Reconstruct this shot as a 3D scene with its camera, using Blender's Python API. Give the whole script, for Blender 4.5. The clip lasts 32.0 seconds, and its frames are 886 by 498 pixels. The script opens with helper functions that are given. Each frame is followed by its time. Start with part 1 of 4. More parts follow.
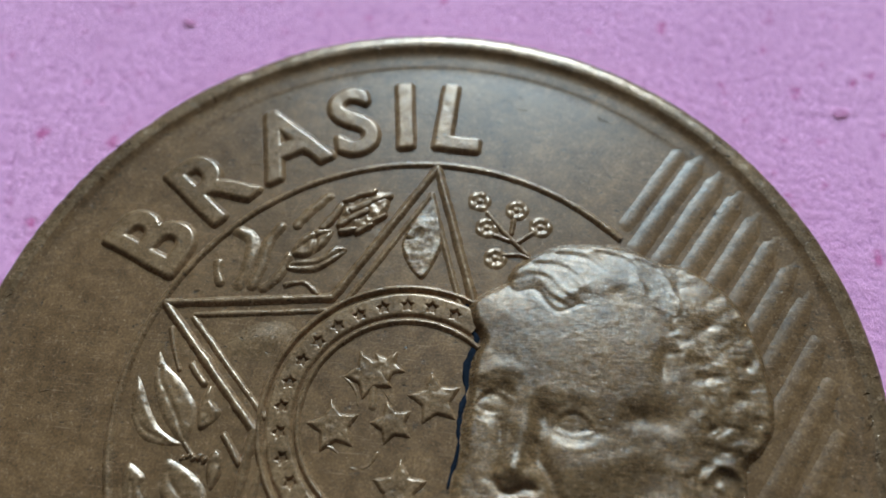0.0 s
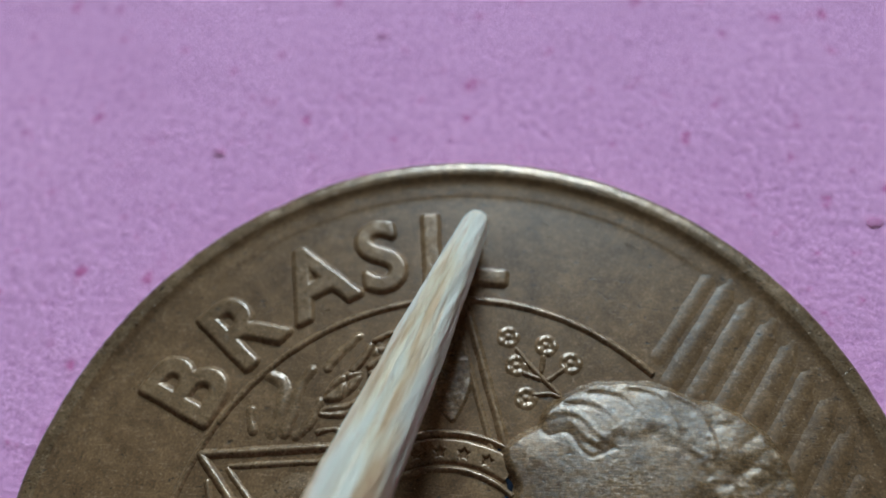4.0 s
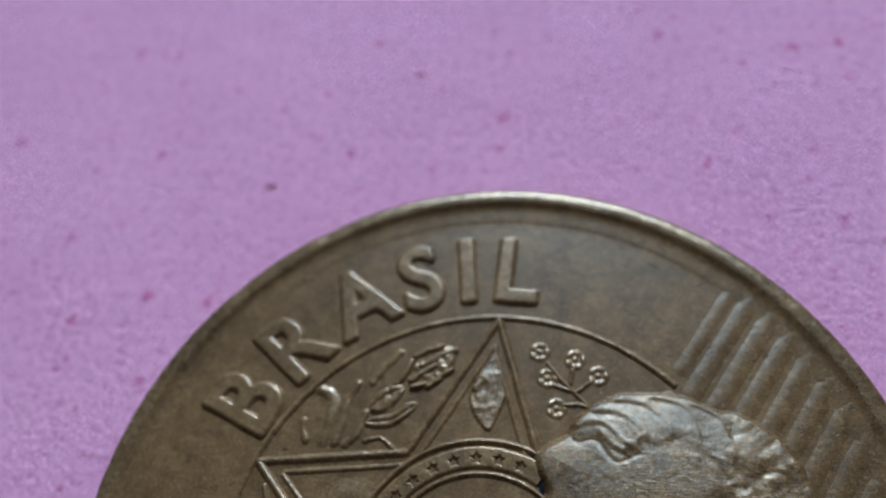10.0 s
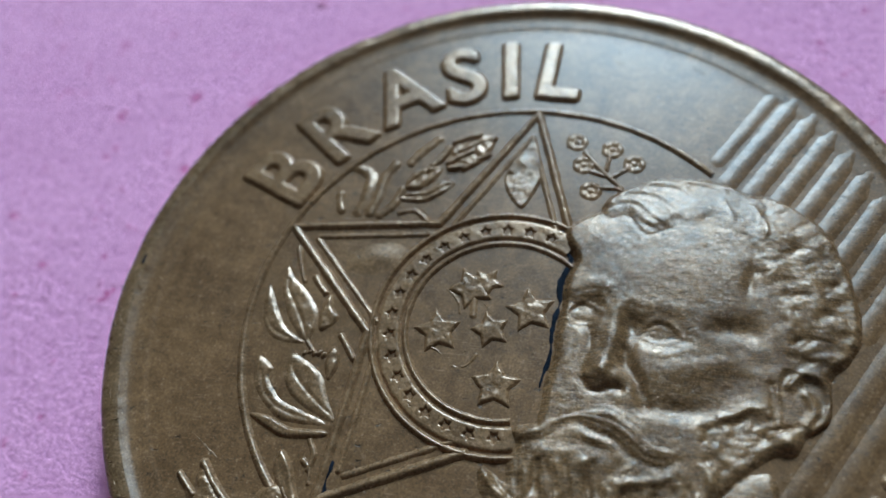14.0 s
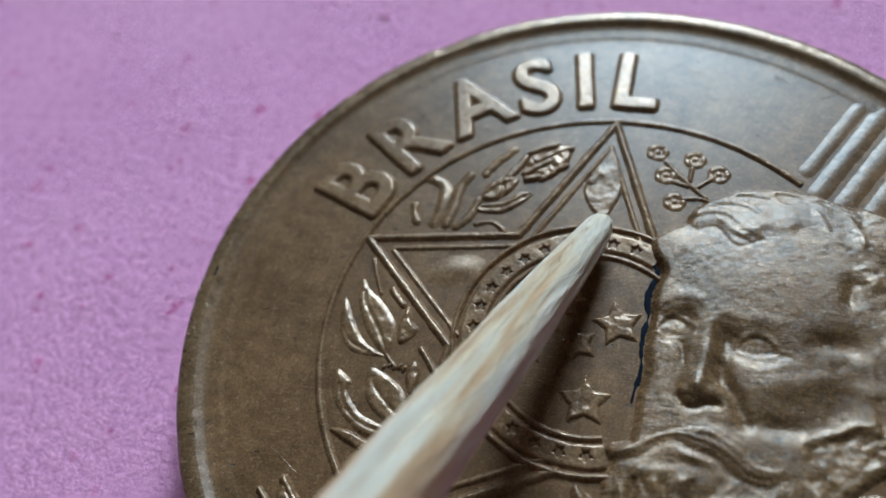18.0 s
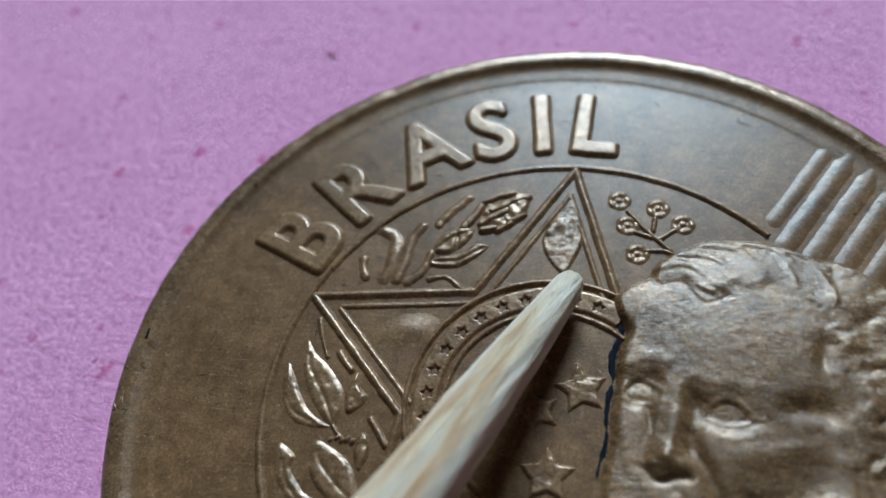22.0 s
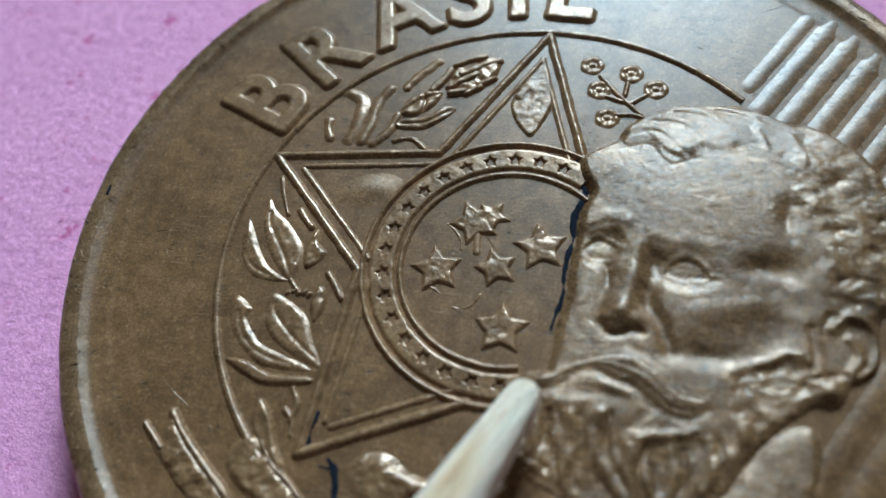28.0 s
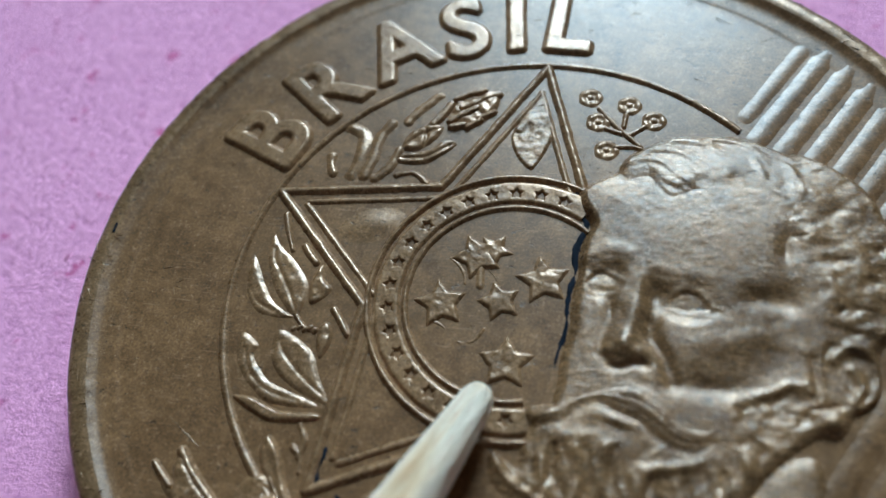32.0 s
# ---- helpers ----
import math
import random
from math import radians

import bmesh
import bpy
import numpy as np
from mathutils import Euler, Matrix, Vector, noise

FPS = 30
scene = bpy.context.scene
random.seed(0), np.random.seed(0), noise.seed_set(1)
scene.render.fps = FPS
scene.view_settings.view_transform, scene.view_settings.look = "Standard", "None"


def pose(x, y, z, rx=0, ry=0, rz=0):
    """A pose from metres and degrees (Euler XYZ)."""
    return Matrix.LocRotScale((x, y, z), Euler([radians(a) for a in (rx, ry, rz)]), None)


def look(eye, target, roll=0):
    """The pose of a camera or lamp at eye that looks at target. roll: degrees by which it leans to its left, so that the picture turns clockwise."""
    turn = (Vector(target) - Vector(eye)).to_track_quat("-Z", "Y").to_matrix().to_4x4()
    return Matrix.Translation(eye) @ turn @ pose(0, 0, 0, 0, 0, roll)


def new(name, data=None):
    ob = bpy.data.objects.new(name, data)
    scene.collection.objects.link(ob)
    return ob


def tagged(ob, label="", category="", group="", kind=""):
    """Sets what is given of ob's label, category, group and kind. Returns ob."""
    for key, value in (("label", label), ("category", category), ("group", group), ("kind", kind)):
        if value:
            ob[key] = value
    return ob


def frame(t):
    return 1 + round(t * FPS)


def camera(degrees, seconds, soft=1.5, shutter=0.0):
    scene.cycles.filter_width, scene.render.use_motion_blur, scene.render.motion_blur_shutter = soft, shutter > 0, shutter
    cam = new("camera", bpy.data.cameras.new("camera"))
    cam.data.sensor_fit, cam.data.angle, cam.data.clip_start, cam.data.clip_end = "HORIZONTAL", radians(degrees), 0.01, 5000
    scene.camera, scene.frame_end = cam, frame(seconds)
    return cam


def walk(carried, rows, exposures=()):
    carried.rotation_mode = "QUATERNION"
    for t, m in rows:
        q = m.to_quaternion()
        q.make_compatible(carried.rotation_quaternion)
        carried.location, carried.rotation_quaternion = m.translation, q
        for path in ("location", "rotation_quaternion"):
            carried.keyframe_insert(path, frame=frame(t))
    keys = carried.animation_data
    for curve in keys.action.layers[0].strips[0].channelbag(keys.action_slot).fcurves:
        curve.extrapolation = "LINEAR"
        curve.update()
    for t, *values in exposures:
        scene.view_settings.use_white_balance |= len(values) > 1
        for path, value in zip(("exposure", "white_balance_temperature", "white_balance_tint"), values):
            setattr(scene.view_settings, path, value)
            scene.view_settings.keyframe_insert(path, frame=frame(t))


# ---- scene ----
cam = camera(57.886, 32.0, soft=1.6)
# eye in metres, then turn about z from +y, tilt and lean in degrees
PATH = [
    (0.0, 0.00189, -0.00682, 0.02253, 7.57, -61.70, -2.80),
    (0.5, 0.00133, -0.00678, 0.02346, 7.57, -62.15, -2.41),
    (1.0, 0.00122, -0.00628, 0.02343, 10.47, -59.78, -5.71),
    (1.5, 0.00176, -0.00574, 0.02278, 10.86, -57.61, -7.38),
    (2.0, 0.00186, -0.00519, 0.02369, 9.94, -59.07, -6.25),
    (2.5, 0.00157, -0.00646, 0.02354, 8.23, -56.12, -4.87),
    (3.0, 0.00244, -0.00536, 0.02421, 12.88, -58.42, -9.15),
    (3.5, 0.00197, -0.00380, 0.02409, 12.86, -59.44, -9.37),
    (5.5, 0.00311, -0.00608, 0.02404, 12.66, -55.27, -9.64),
    (6.0, 0.00320, -0.00614, 0.02449, 12.83, -55.17, -9.62),
    (6.5, 0.00285, -0.00663, 0.02454, 11.77, -53.81, -8.77),
    (7.0, 0.00256, -0.00719, 0.02492, 12.13, -53.61, -8.32),
    (7.5, 0.00214, -0.00658, 0.02512, 12.97, -54.09, -9.15),
    (8.0, 0.00139, -0.00489, 0.02616, 12.62, -56.36, -7.92),
    (8.5, 0.00236, -0.00421, 0.02608, 16.05, -56.77, -13.22),
    (9.0, 0.00301, -0.00458, 0.02560, 19.30, -54.92, -16.18),
    (9.5, 0.00309, -0.00418, 0.02586, 19.63, -56.37, -16.64),
    (10.0, 0.00266, -0.00523, 0.02573, 17.74, -56.40, -14.51),
    (10.5, 0.00220, -0.00969, 0.02435, 21.02, -55.80, -14.89),
    (11.0, 0.00175, -0.00976, 0.02386, 22.72, -54.66, -15.90),
    (11.5, 0.00265, -0.01012, 0.02288, 26.32, -55.85, -18.19),
    (12.0, 0.00362, -0.01051, 0.02332, 19.57, -57.15, -12.52),
    (12.5, 0.00401, -0.01209, 0.02368, 21.74, -57.86, -13.62),
    (13.0, 0.00394, -0.01174, 0.02346, 22.80, -58.06, -14.56),
    (13.5, 0.00348, -0.01078, 0.02299, 23.42, -57.38, -15.42),
    (15.5, 0.00208, -0.01124, 0.02245, 22.61, -57.43, -14.65),
    (16.0, 0.00199, -0.01148, 0.02239, 24.54, -57.14, -16.14),
    (16.5, 0.00180, -0.01143, 0.02225, 25.73, -56.80, -17.08),
    (17.0, 0.00185, -0.01136, 0.02240, 25.14, -55.77, -16.61),
    (17.5, 0.00149, -0.01156, 0.02251, 25.76, -55.62, -16.92),
    (18.0, 0.00107, -0.01108, 0.02231, 24.94, -55.51, -16.51),
    (18.5, 0.00088, -0.01121, 0.02180, 25.50, -55.02, -16.80),
    (19.0, 0.00112, -0.01125, 0.02115, 26.04, -55.36, -16.97),
    (19.5, 0.00128, -0.01126, 0.02136, 26.23, -54.81, -17.27),
    (20.0, 0.00110, -0.01123, 0.02155, 25.94, -54.71, -17.21),
    (20.5, 0.00139, -0.01098, 0.02188, 27.52, -54.76, -18.67),
    (21.0, 0.00068, -0.00960, 0.02158, 23.48, -55.31, -15.77),
    (21.5, 0.00078, -0.00964, 0.02143, 21.13, -54.85, -13.98),
    (22.0, 0.00089, -0.00929, 0.02156, 19.49, -54.86, -12.76),
    (22.5, 0.00083, -0.00933, 0.02188, 18.75, -55.26, -12.29),
    (23.0, 0.00087, -0.00937, 0.02151, 19.77, -55.65, -12.79),
    (23.5, 0.00084, -0.00959, 0.02161, 22.20, -56.57, -14.84),
    (24.0, 0.00085, -0.00990, 0.02132, 22.05, -56.09, -14.31),
    (24.5, 0.00087, -0.00971, 0.02109, 21.36, -55.55, -13.80),
    (25.0, 0.00139, -0.00893, 0.02161, 17.02, -56.04, -10.70),
    (25.5, 0.00204, -0.00871, 0.02185, 14.75, -56.69, -9.05),
    (27.5, 0.00328, -0.01083, 0.02134, 19.82, -60.21, -12.08),
    (28.0, 0.00219, -0.01059, 0.02004, 22.53, -59.52, -14.06),
    (28.5, 0.00234, -0.01056, 0.02017, 20.84, -59.34, -12.76),
    (29.0, 0.00249, -0.01006, 0.02064, 19.94, -59.22, -12.64),
    (29.5, 0.00247, -0.01038, 0.02057, 20.66, -59.45, -13.05),
    (30.0, 0.00247, -0.01041, 0.02033, 22.06, -59.93, -14.07),
    (30.5, 0.00228, -0.01033, 0.02064, 22.43, -59.94, -14.56),
    (31.0, 0.00219, -0.01013, 0.02081, 22.98, -59.90, -15.19),
    (31.5, 0.00238, -0.01021, 0.02063, 22.85, -58.86, -15.26),
    (32.0, 0.00209, -0.01025, 0.02053, 22.00, -58.56, -14.46),
]


def eye_pose(x, y, z, turn, tilt, lean):
    return pose(x, y, z, 0, 0, turn) @ pose(0, 0, 0, 90 + tilt) @ pose(0, 0, 0, 0, 0, lean)


walk(cam, [(t, eye_pose(*p)) for t, *p in PATH],
     exposures=[(0.0, -0.1, 6150, 8), (1.0, -0.1, 6100, 9), (2.0, -0.36, 6000, 8), (10.0, -0.42, 6000, 8), (10.6, -0.17, 5950, 8),
                (13.5, -0.15, 5950, 8), (15.5, -0.32, 6250, 12), (20.0, -0.34, 6250, 12), (25.5, -0.30, 6250, 12), (27.5, -0.06, 6250, 9), (32.0, -0.06, 6250, 9)])
cam.data.dof.use_dof = True
cam.data.dof.focus_distance = 0.0222
cam.data.dof.aperture_fstop = 52

# ---- light: one window beyond the table, its daylight from an area lamp in the opening ----
world = bpy.data.worlds.new("world")
scene.world = world
world.use_nodes = True
sky = world.node_tree.nodes.new("ShaderNodeTexSky")
sky.sky_type, sky.sun_disc = "NISHITA", False
sky.sun_elevation, sky.sun_rotation = radians(35), radians(13)
back = world.node_tree.nodes["Background"]
back.inputs["Strength"].default_value = 0.1
world.node_tree.links.new(sky.outputs[0], back.inputs["Color"])

WIN = dict(x0=-0.26, x1=0.28, z0=0.45, z1=1.06, y=1.0)

def daylight(name, place, target, wide, high, watts, colour):
    lamp = bpy.data.lights.new(name, "AREA")
    lamp.shape, lamp.size, lamp.size_y, lamp.energy, lamp.color = "RECTANGLE", wide, high, watts, colour
    new(name, lamp).matrix_world = look(place, target)


mid_x, mid_z = (WIN["x0"] + WIN["x1"]) / 2, (WIN["z0"] + WIN["z1"]) / 2
daylight("window_daylight", (mid_x, 1.05, mid_z), (mid_x, 0, mid_z), WIN["x1"] - WIN["x0"], WIN["z1"] - WIN["z0"], 58, (0.54, 0.82, 1.0))

MM = 0.001
FACE = 1.72          # height of the coin's field above the paper, mm


# ---- materials ----
class Nodes:
    def __init__(self, name):
        self.mat = bpy.data.materials.new(name)
        self.mat.use_nodes = True
        self.tree = self.mat.node_tree
        self.bsdf = self.tree.nodes["Principled BSDF"]
        coord = self.tree.nodes.new("ShaderNodeTexCoord")
        self.mm = self.tree.nodes.new("ShaderNodeMapping")
        self.mm.inputs["Scale"].default_value = (1000, 1000, 1000)
        self.link(coord.outputs["Object"], self.mm.inputs["Vector"])

    def link(self, a, b):
        self.tree.links.new(a, b)

    def noise(self, scale, detail=4, rough=0.55, stretch=None, distort=0.0):
        n = self.tree.nodes.new("ShaderNodeTexNoise")
        n.inputs["Scale"].default_value, n.inputs["Detail"].default_value = scale, detail
        n.inputs["Roughness"].default_value, n.inputs["Distortion"].default_value = rough, distort
        if stretch:
            m = self.tree.nodes.new("ShaderNodeMapping")
            m.inputs["Scale"].default_value = stretch
            self.link(self.mm.outputs[0], m.inputs["Vector"])
            self.link(m.outputs[0], n.inputs["Vector"])
        else:
            self.link(self.mm.outputs[0], n.inputs["Vector"])
        return n.outputs["Fac"]

    def ramp(self, fac, *stops):
        r = self.tree.nodes.new("ShaderNodeValToRGB")
        while len(r.color_ramp.elements) < len(stops):
            r.color_ramp.elements.new(0.5)
        for e, (at, col) in zip(r.color_ramp.elements, stops):
            e.position = at
            e.color = (*col, 1) if isinstance(col, tuple) else (col, col, col, 1)
        self.link(fac, r.inputs["Fac"])
        return r.outputs["Color"]

    def mix(self, fac, a, b, how="MIX"):
        m = self.tree.nodes.new("ShaderNodeMix")
        m.data_type, m.blend_type = "RGBA", how
        for socket, v in ((m.inputs[0], fac), (m.inputs[6], a), (m.inputs[7], b)):
            if isinstance(v, (int, float)):
                socket.default_value = v if socket == m.inputs[0] else (v, v, v, 1)
            elif isinstance(v, tuple):
                socket.default_value = (*v, 1)
            else:
                self.link(v, socket)
        return m.outputs[2]

    def bump(self, fac, strength, depth, below=None):
        b = self.tree.nodes.new("ShaderNodeBump")
        b.inputs["Strength"].default_value, b.inputs["Distance"].default_value = strength, depth
        self.link(fac, b.inputs["Height"])
        if below:
            self.link(below, b.inputs["Normal"])
        return b.outputs["Normal"]

    def set(self, **kw):
        for key, v in kw.items():
            socket = self.bsdf.inputs[key.replace("_", " ").title() if key != "ior" else "IOR"]
            if isinstance(v, tuple):
                socket.default_value = (*v, 1)
            elif isinstance(v, (int, float)):
                socket.default_value = v
            else:
                self.link(v, socket)
        return self


def bronze(name, light, dark, rough, scratch=0.0, speckle=0.3, metal=0.2, ior=1.5, depth=0.000005):
    n = Nodes(name)
    patches = n.ramp(n.noise(0.45, 6, 0.65), (0.36, dark), (0.64, light))
    mottle = n.ramp(n.noise(1.7, 5, 0.7), (0.34, (0.68, 0.64, 0.58)), (0.6, (1.10, 1.10, 1.08)))
    grain = n.ramp(n.noise(14, 5, 0.75), (0.3, 0.48), (0.5, 0.97), (0.66, 1.42))
    colour = n.mix(1.0, n.mix(1.0, patches, mottle, "MULTIPLY"), grain, "MULTIPLY")
    pits = n.ramp(n.noise(1.0, 4, 0.65, (3.6, 6.5, 5.0), 0.3), (0.31, 0.2), (0.37, 1.0))
    colour = n.mix(0.85, colour, n.mix(1.0, colour, pits, "MULTIPLY"))
    rubbed = n.ramp(n.noise(6.5, 6, 0.8), (0.57, 0.0), (0.63, 1.0))
    specks = n.ramp(n.noise(11, 3, 0.6), (0.66, 0.0), (0.71, 1.0))
    pale = tuple(min(1.7 * c + 0.06, 1) for c in light)
    colour = n.mix(n.mix(1.0, rubbed, speckle, "MULTIPLY"), colour, pale)
    colour = n.mix(n.mix(1.0, specks, 0.85, "MULTIPLY"), colour, pale)
    # fine scratches: long thin marks in two directions
    marks = n.ramp(n.noise(1.0, 3, 0.6, (1.4, 26.0, 1.0), 0.5), (0.62, 0.0), (0.68, 1.0))
    colour = n.mix(n.mix(1.0, marks, 0.35, "MULTIPLY"), colour, pale)
    if scratch:
        dashes = n.ramp(n.noise(1.0, 4, 0.7, (3.5, 24.0, 1.0), 0.7), (0.38, 0.0), (0.50, 0.5), (0.62, 1.0))
        colour = n.mix(scratch, colour, n.mix(1.0, colour, n.ramp(dashes, (0.0, 0.6), (1.0, 1.5)), "MULTIPLY"))
    n.set(base_color=colour, metallic=metal, ior=ior)
    n.set(roughness=n.ramp(n.noise(5.2, 5, 0.75), (0.3, rough - 0.08), (0.7, rough + 0.08)))
    fine = n.bump(n.noise(20, 4, 0.75), 0.6, depth)
    broad = n.bump(n.noise(3.5, 4, 0.6), 0.10, 0.00002, n.bump(pits, 0.6, 0.000008, fine))
    if scratch:
        broad = n.bump(dashes, scratch, 0.0000035, broad)
    n.set(normal=broad)
    return n.mat


FIELD = bronze("aged_bronze_field", (0.225, 0.106, 0.046), (0.155, 0.072, 0.031), 0.34, 0.0, 0.4, 0.07, 1.37, 0.0000055)
RAISED = bronze("worn_bronze_relief", (0.300, 0.148, 0.068), (0.205, 0.100, 0.046), 0.30, 0.0, 0.6, 0.25, 1.5, 0.000005)
PORTRAIT = bronze("worn_bronze_portrait", (0.250, 0.122, 0.054), (0.160, 0.077, 0.033), 0.27, 1.0, 0.6, 0.22, 1.55, 0.000006)
RIM = bronze("worn_bronze_rim", (0.275, 0.139, 0.066), (0.175, 0.087, 0.040), 0.31, 0.0, 0.65, 0.35, 1.5, 0.000006)

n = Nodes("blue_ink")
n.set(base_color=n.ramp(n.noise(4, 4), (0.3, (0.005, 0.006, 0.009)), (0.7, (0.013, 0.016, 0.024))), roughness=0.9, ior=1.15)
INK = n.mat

n = Nodes("lilac_paper")
blotch = n.ramp(n.noise(0.12, 4, 0.6), (0.35, (0.81, 0.300, 0.475)), (0.65, (0.87, 0.333, 0.508)))
fibre = n.ramp(n.noise(2.6, 6, 0.75), (0.34, (0.66, 0.42, 0.58)), (0.47, (0.98, 0.97, 0.98)), (0.62, (1.10, 1.14, 1.09)))
specks = n.ramp(n.noise(1.1, 3, 0.6), (0.28, (0.78, 0.36, 0.52)), (0.37, (1.0, 1.0, 1.0)))
paper_col = n.mix(1.0, n.mix(0.55, blotch, n.mix(1.0, blotch, fibre, "MULTIPLY")), specks, "MULTIPLY")
n.set(base_color=paper_col, roughness=0.85)
n.set(normal=n.bump(n.noise(2.6, 6, 0.75), 0.65, 0.0002, n.bump(n.noise(0.5, 3), 0.15, 0.0004)))
PAPER = n.mat

n = Nodes("magenta_fibre")
n.set(base_color=n.ramp(n.noise(6, 3), (0.3, (0.60, 0.15, 0.27)), (0.7, (0.68, 0.24, 0.38))), roughness=0.9)
FLECK = n.mat

n = Nodes("pale_wood")
along = n.noise(8.0, 6, 0.75, (1.0, 1.0, 0.07), 0.4)
tone = n.noise(0.9, 4, 0.6, (1.0, 1.0, 0.10), 0.3)
streak = n.ramp(along, (0.29, (0.64, 0.34, 0.19)), (0.39, (0.92, 0.63, 0.44)), (0.49, (0.98, 0.76, 0.58)))
stain = n.ramp(tone, (0.36, (0.72, 0.46, 0.26)), (0.42, (0.92, 0.78, 0.60)), (0.49, (1.0, 0.98, 0.96)))
n.set(base_color=n.mix(0.9, streak, n.mix(1.0, streak, stain, "MULTIPLY")), roughness=0.5)
n.set(normal=n.bump(n.noise(6.0, 6, 0.8, (1.0, 1.0, 0.08), 0.3), 1.0, 0.00016, n.bump(n.noise(1.6, 3, 0.6, (1.0, 1.0, 0.12)), 0.5, 0.0003)))
WOOD = n.mat

n = Nodes("table_wood")
grain = n.noise(0.02, 6, 0.6, (1.0, 12.0, 1.0), 0.5)
n.set(base_color=n.ramp(grain, (0.3, (0.12, 0.07, 0.035)), (0.7, (0.24, 0.15, 0.08))), roughness=0.45)
TABLE = n.mat

n = Nodes("wall_paint")
n.set(base_color=n.ramp(n.noise(0.01, 4), (0.3, (0.16, 0.115, 0.085)), (0.7, (0.19, 0.14, 0.105))), roughness=0.8)
WALL = n.mat
# dark tone for the unseen ceiling, chosen to cut light from above
n = Nodes("dark_light_blocker")
n.set(base_color=n.ramp(n.noise(0.01, 5, 0.6, (8, 8, 1)), (0.3, (0.06, 0.042, 0.03)), (0.7, (0.09, 0.065, 0.045))), roughness=0.6)
BLOCKER = n.mat
n = Nodes("white_frame")
n.set(base_color=n.ramp(n.noise(0.05, 4), (0.3, 0.72), (0.7, 0.80)), roughness=0.4)
FRAME = n.mat
n = Nodes("floor_boards")
n.set(base_color=n.ramp(n.noise(0.01, 5, 0.6, (1, 8, 1)), (0.3, (0.10, 0.06, 0.03)), (0.7, (0.2, 0.12, 0.07))), roughness=0.5)
FLOOR = n.mat


# ---- building helpers ----
def part(name, bm, material, parent=None, label=""):
    mesh = bpy.data.meshes.new(name)
    bm.to_mesh(mesh)
    bm.free()
    mesh.materials.append(material)
    ob = new(name, mesh)
    ob.parent = parent
    return tagged(ob, label)


def box(bm, x0, x1, y0, y1, z0, z1):
    made = bmesh.ops.create_cube(bm, size=1)["verts"]
    m = Matrix.Translation(((x0 + x1) / 2, (y0 + y1) / 2, (z0 + z1) / 2)) @ Matrix.Diagonal((x1 - x0, y1 - y0, z1 - z0, 1))
    bmesh.ops.transform(bm, matrix=m, verts=made)
    return bm


def sheet(name, x, y, z, keep, material, parent, label="", smooth=True):
    """One mesh from a grid of places in mm over the coin's field; keep tells which corners are wanted."""
    rows, cols = x.shape
    index = np.arange(rows * cols).reshape(rows, cols)
    quads = np.stack([index[:-1, :-1], index[1:, :-1], index[1:, 1:], index[:-1, 1:]], -1)
    wanted = keep[:-1, :-1] | keep[1:, :-1] | keep[1:, 1:] | keep[:-1, 1:]
    quads = quads[wanted]
    used, inverse = np.unique(quads, return_inverse=True)
    verts = np.stack([x.ravel(), y.ravel(), z.ravel() + FACE], -1)[used] * MM
    faces = inverse.reshape(-1, 4)
    mesh = bpy.data.meshes.new(name)
    mesh.from_pydata(verts.tolist(), [], faces.tolist())
    mesh.polygons.foreach_set("use_smooth", [smooth] * len(faces))
    mesh.materials.append(material)
    ob = new(name, mesh)
    ob.parent = parent
    return tagged(ob, label)


def raised(inside, soft, height):
    """Height of a struck form from the depth inside its outline, rounded over soft mm, dipping under the field outside."""
    t = np.clip(inside / soft, -0.4, 1)
    return height * np.where(t > 0, np.sin(np.pi / 2 * t), t * 1.2)


def wear(x, y, inside, height):
    """Fine unevenness of the worn tops."""
    return np.where(inside > 0, 0.13 * height * rough_noise(x * 6 + 2, y * 6), 0)


RNG = np.random.default_rng(7)
LATTICE = RNG.random((128, 128))


def value_noise(x, y):
    xi, yi = np.floor(x).astype(int), np.floor(y).astype(int)
    fx, fy = x - xi, y - yi
    fx, fy = fx * fx * (3 - 2 * fx), fy * fy * (3 - 2 * fy)
    a, b = LATTICE[xi % 128, yi % 128], LATTICE[(xi + 1) % 128, yi % 128]
    c, d = LATTICE[xi % 128, (yi + 1) % 128], LATTICE[(xi + 1) % 128, (yi + 1) % 128]
    return (a + (b - a) * fx) * (1 - fy) + (c + (d - c) * fx) * fy - 0.5


def rough_noise(x, y, octaves=3):
    return sum(value_noise(x * 2**k + 17 * k, y * 2**k + 5 * k) / 2**k for k in range(octaves))


def grid(x0, x1, y0, y1, step):
    return np.meshgrid(np.arange(x0, x1 + step, step), np.arange(y0, y1 + step, step), indexing="ij")


def ridge(name, a, b, half, height, parent, material=None, label="", wobble=0.03, step=0.035, soft=1.0):
    """A straight struck line from a to b (mm) with rounded ends."""
    a, b = np.array(a, float), np.array(b, float)
    length = np.hypot(*(b - a))
    d = (b - a) / length
    u, v = grid(-half * 1.6, length + half * 1.6, -half * 1.6, half * 1.6, step)
    x, y = a[0] + u * d[0] - v * d[1], a[1] + u * d[1] + v * d[0]
    inside = half - np.hypot(u - np.clip(u, 0, length), v) + wobble * rough_noise(x * 3, y * 3)
    z = raised(inside, half * soft, height) + wear(x, y, inside, height)
    return sheet(name, x, y, z, inside > -0.25 * half, material or RAISED, parent, label)


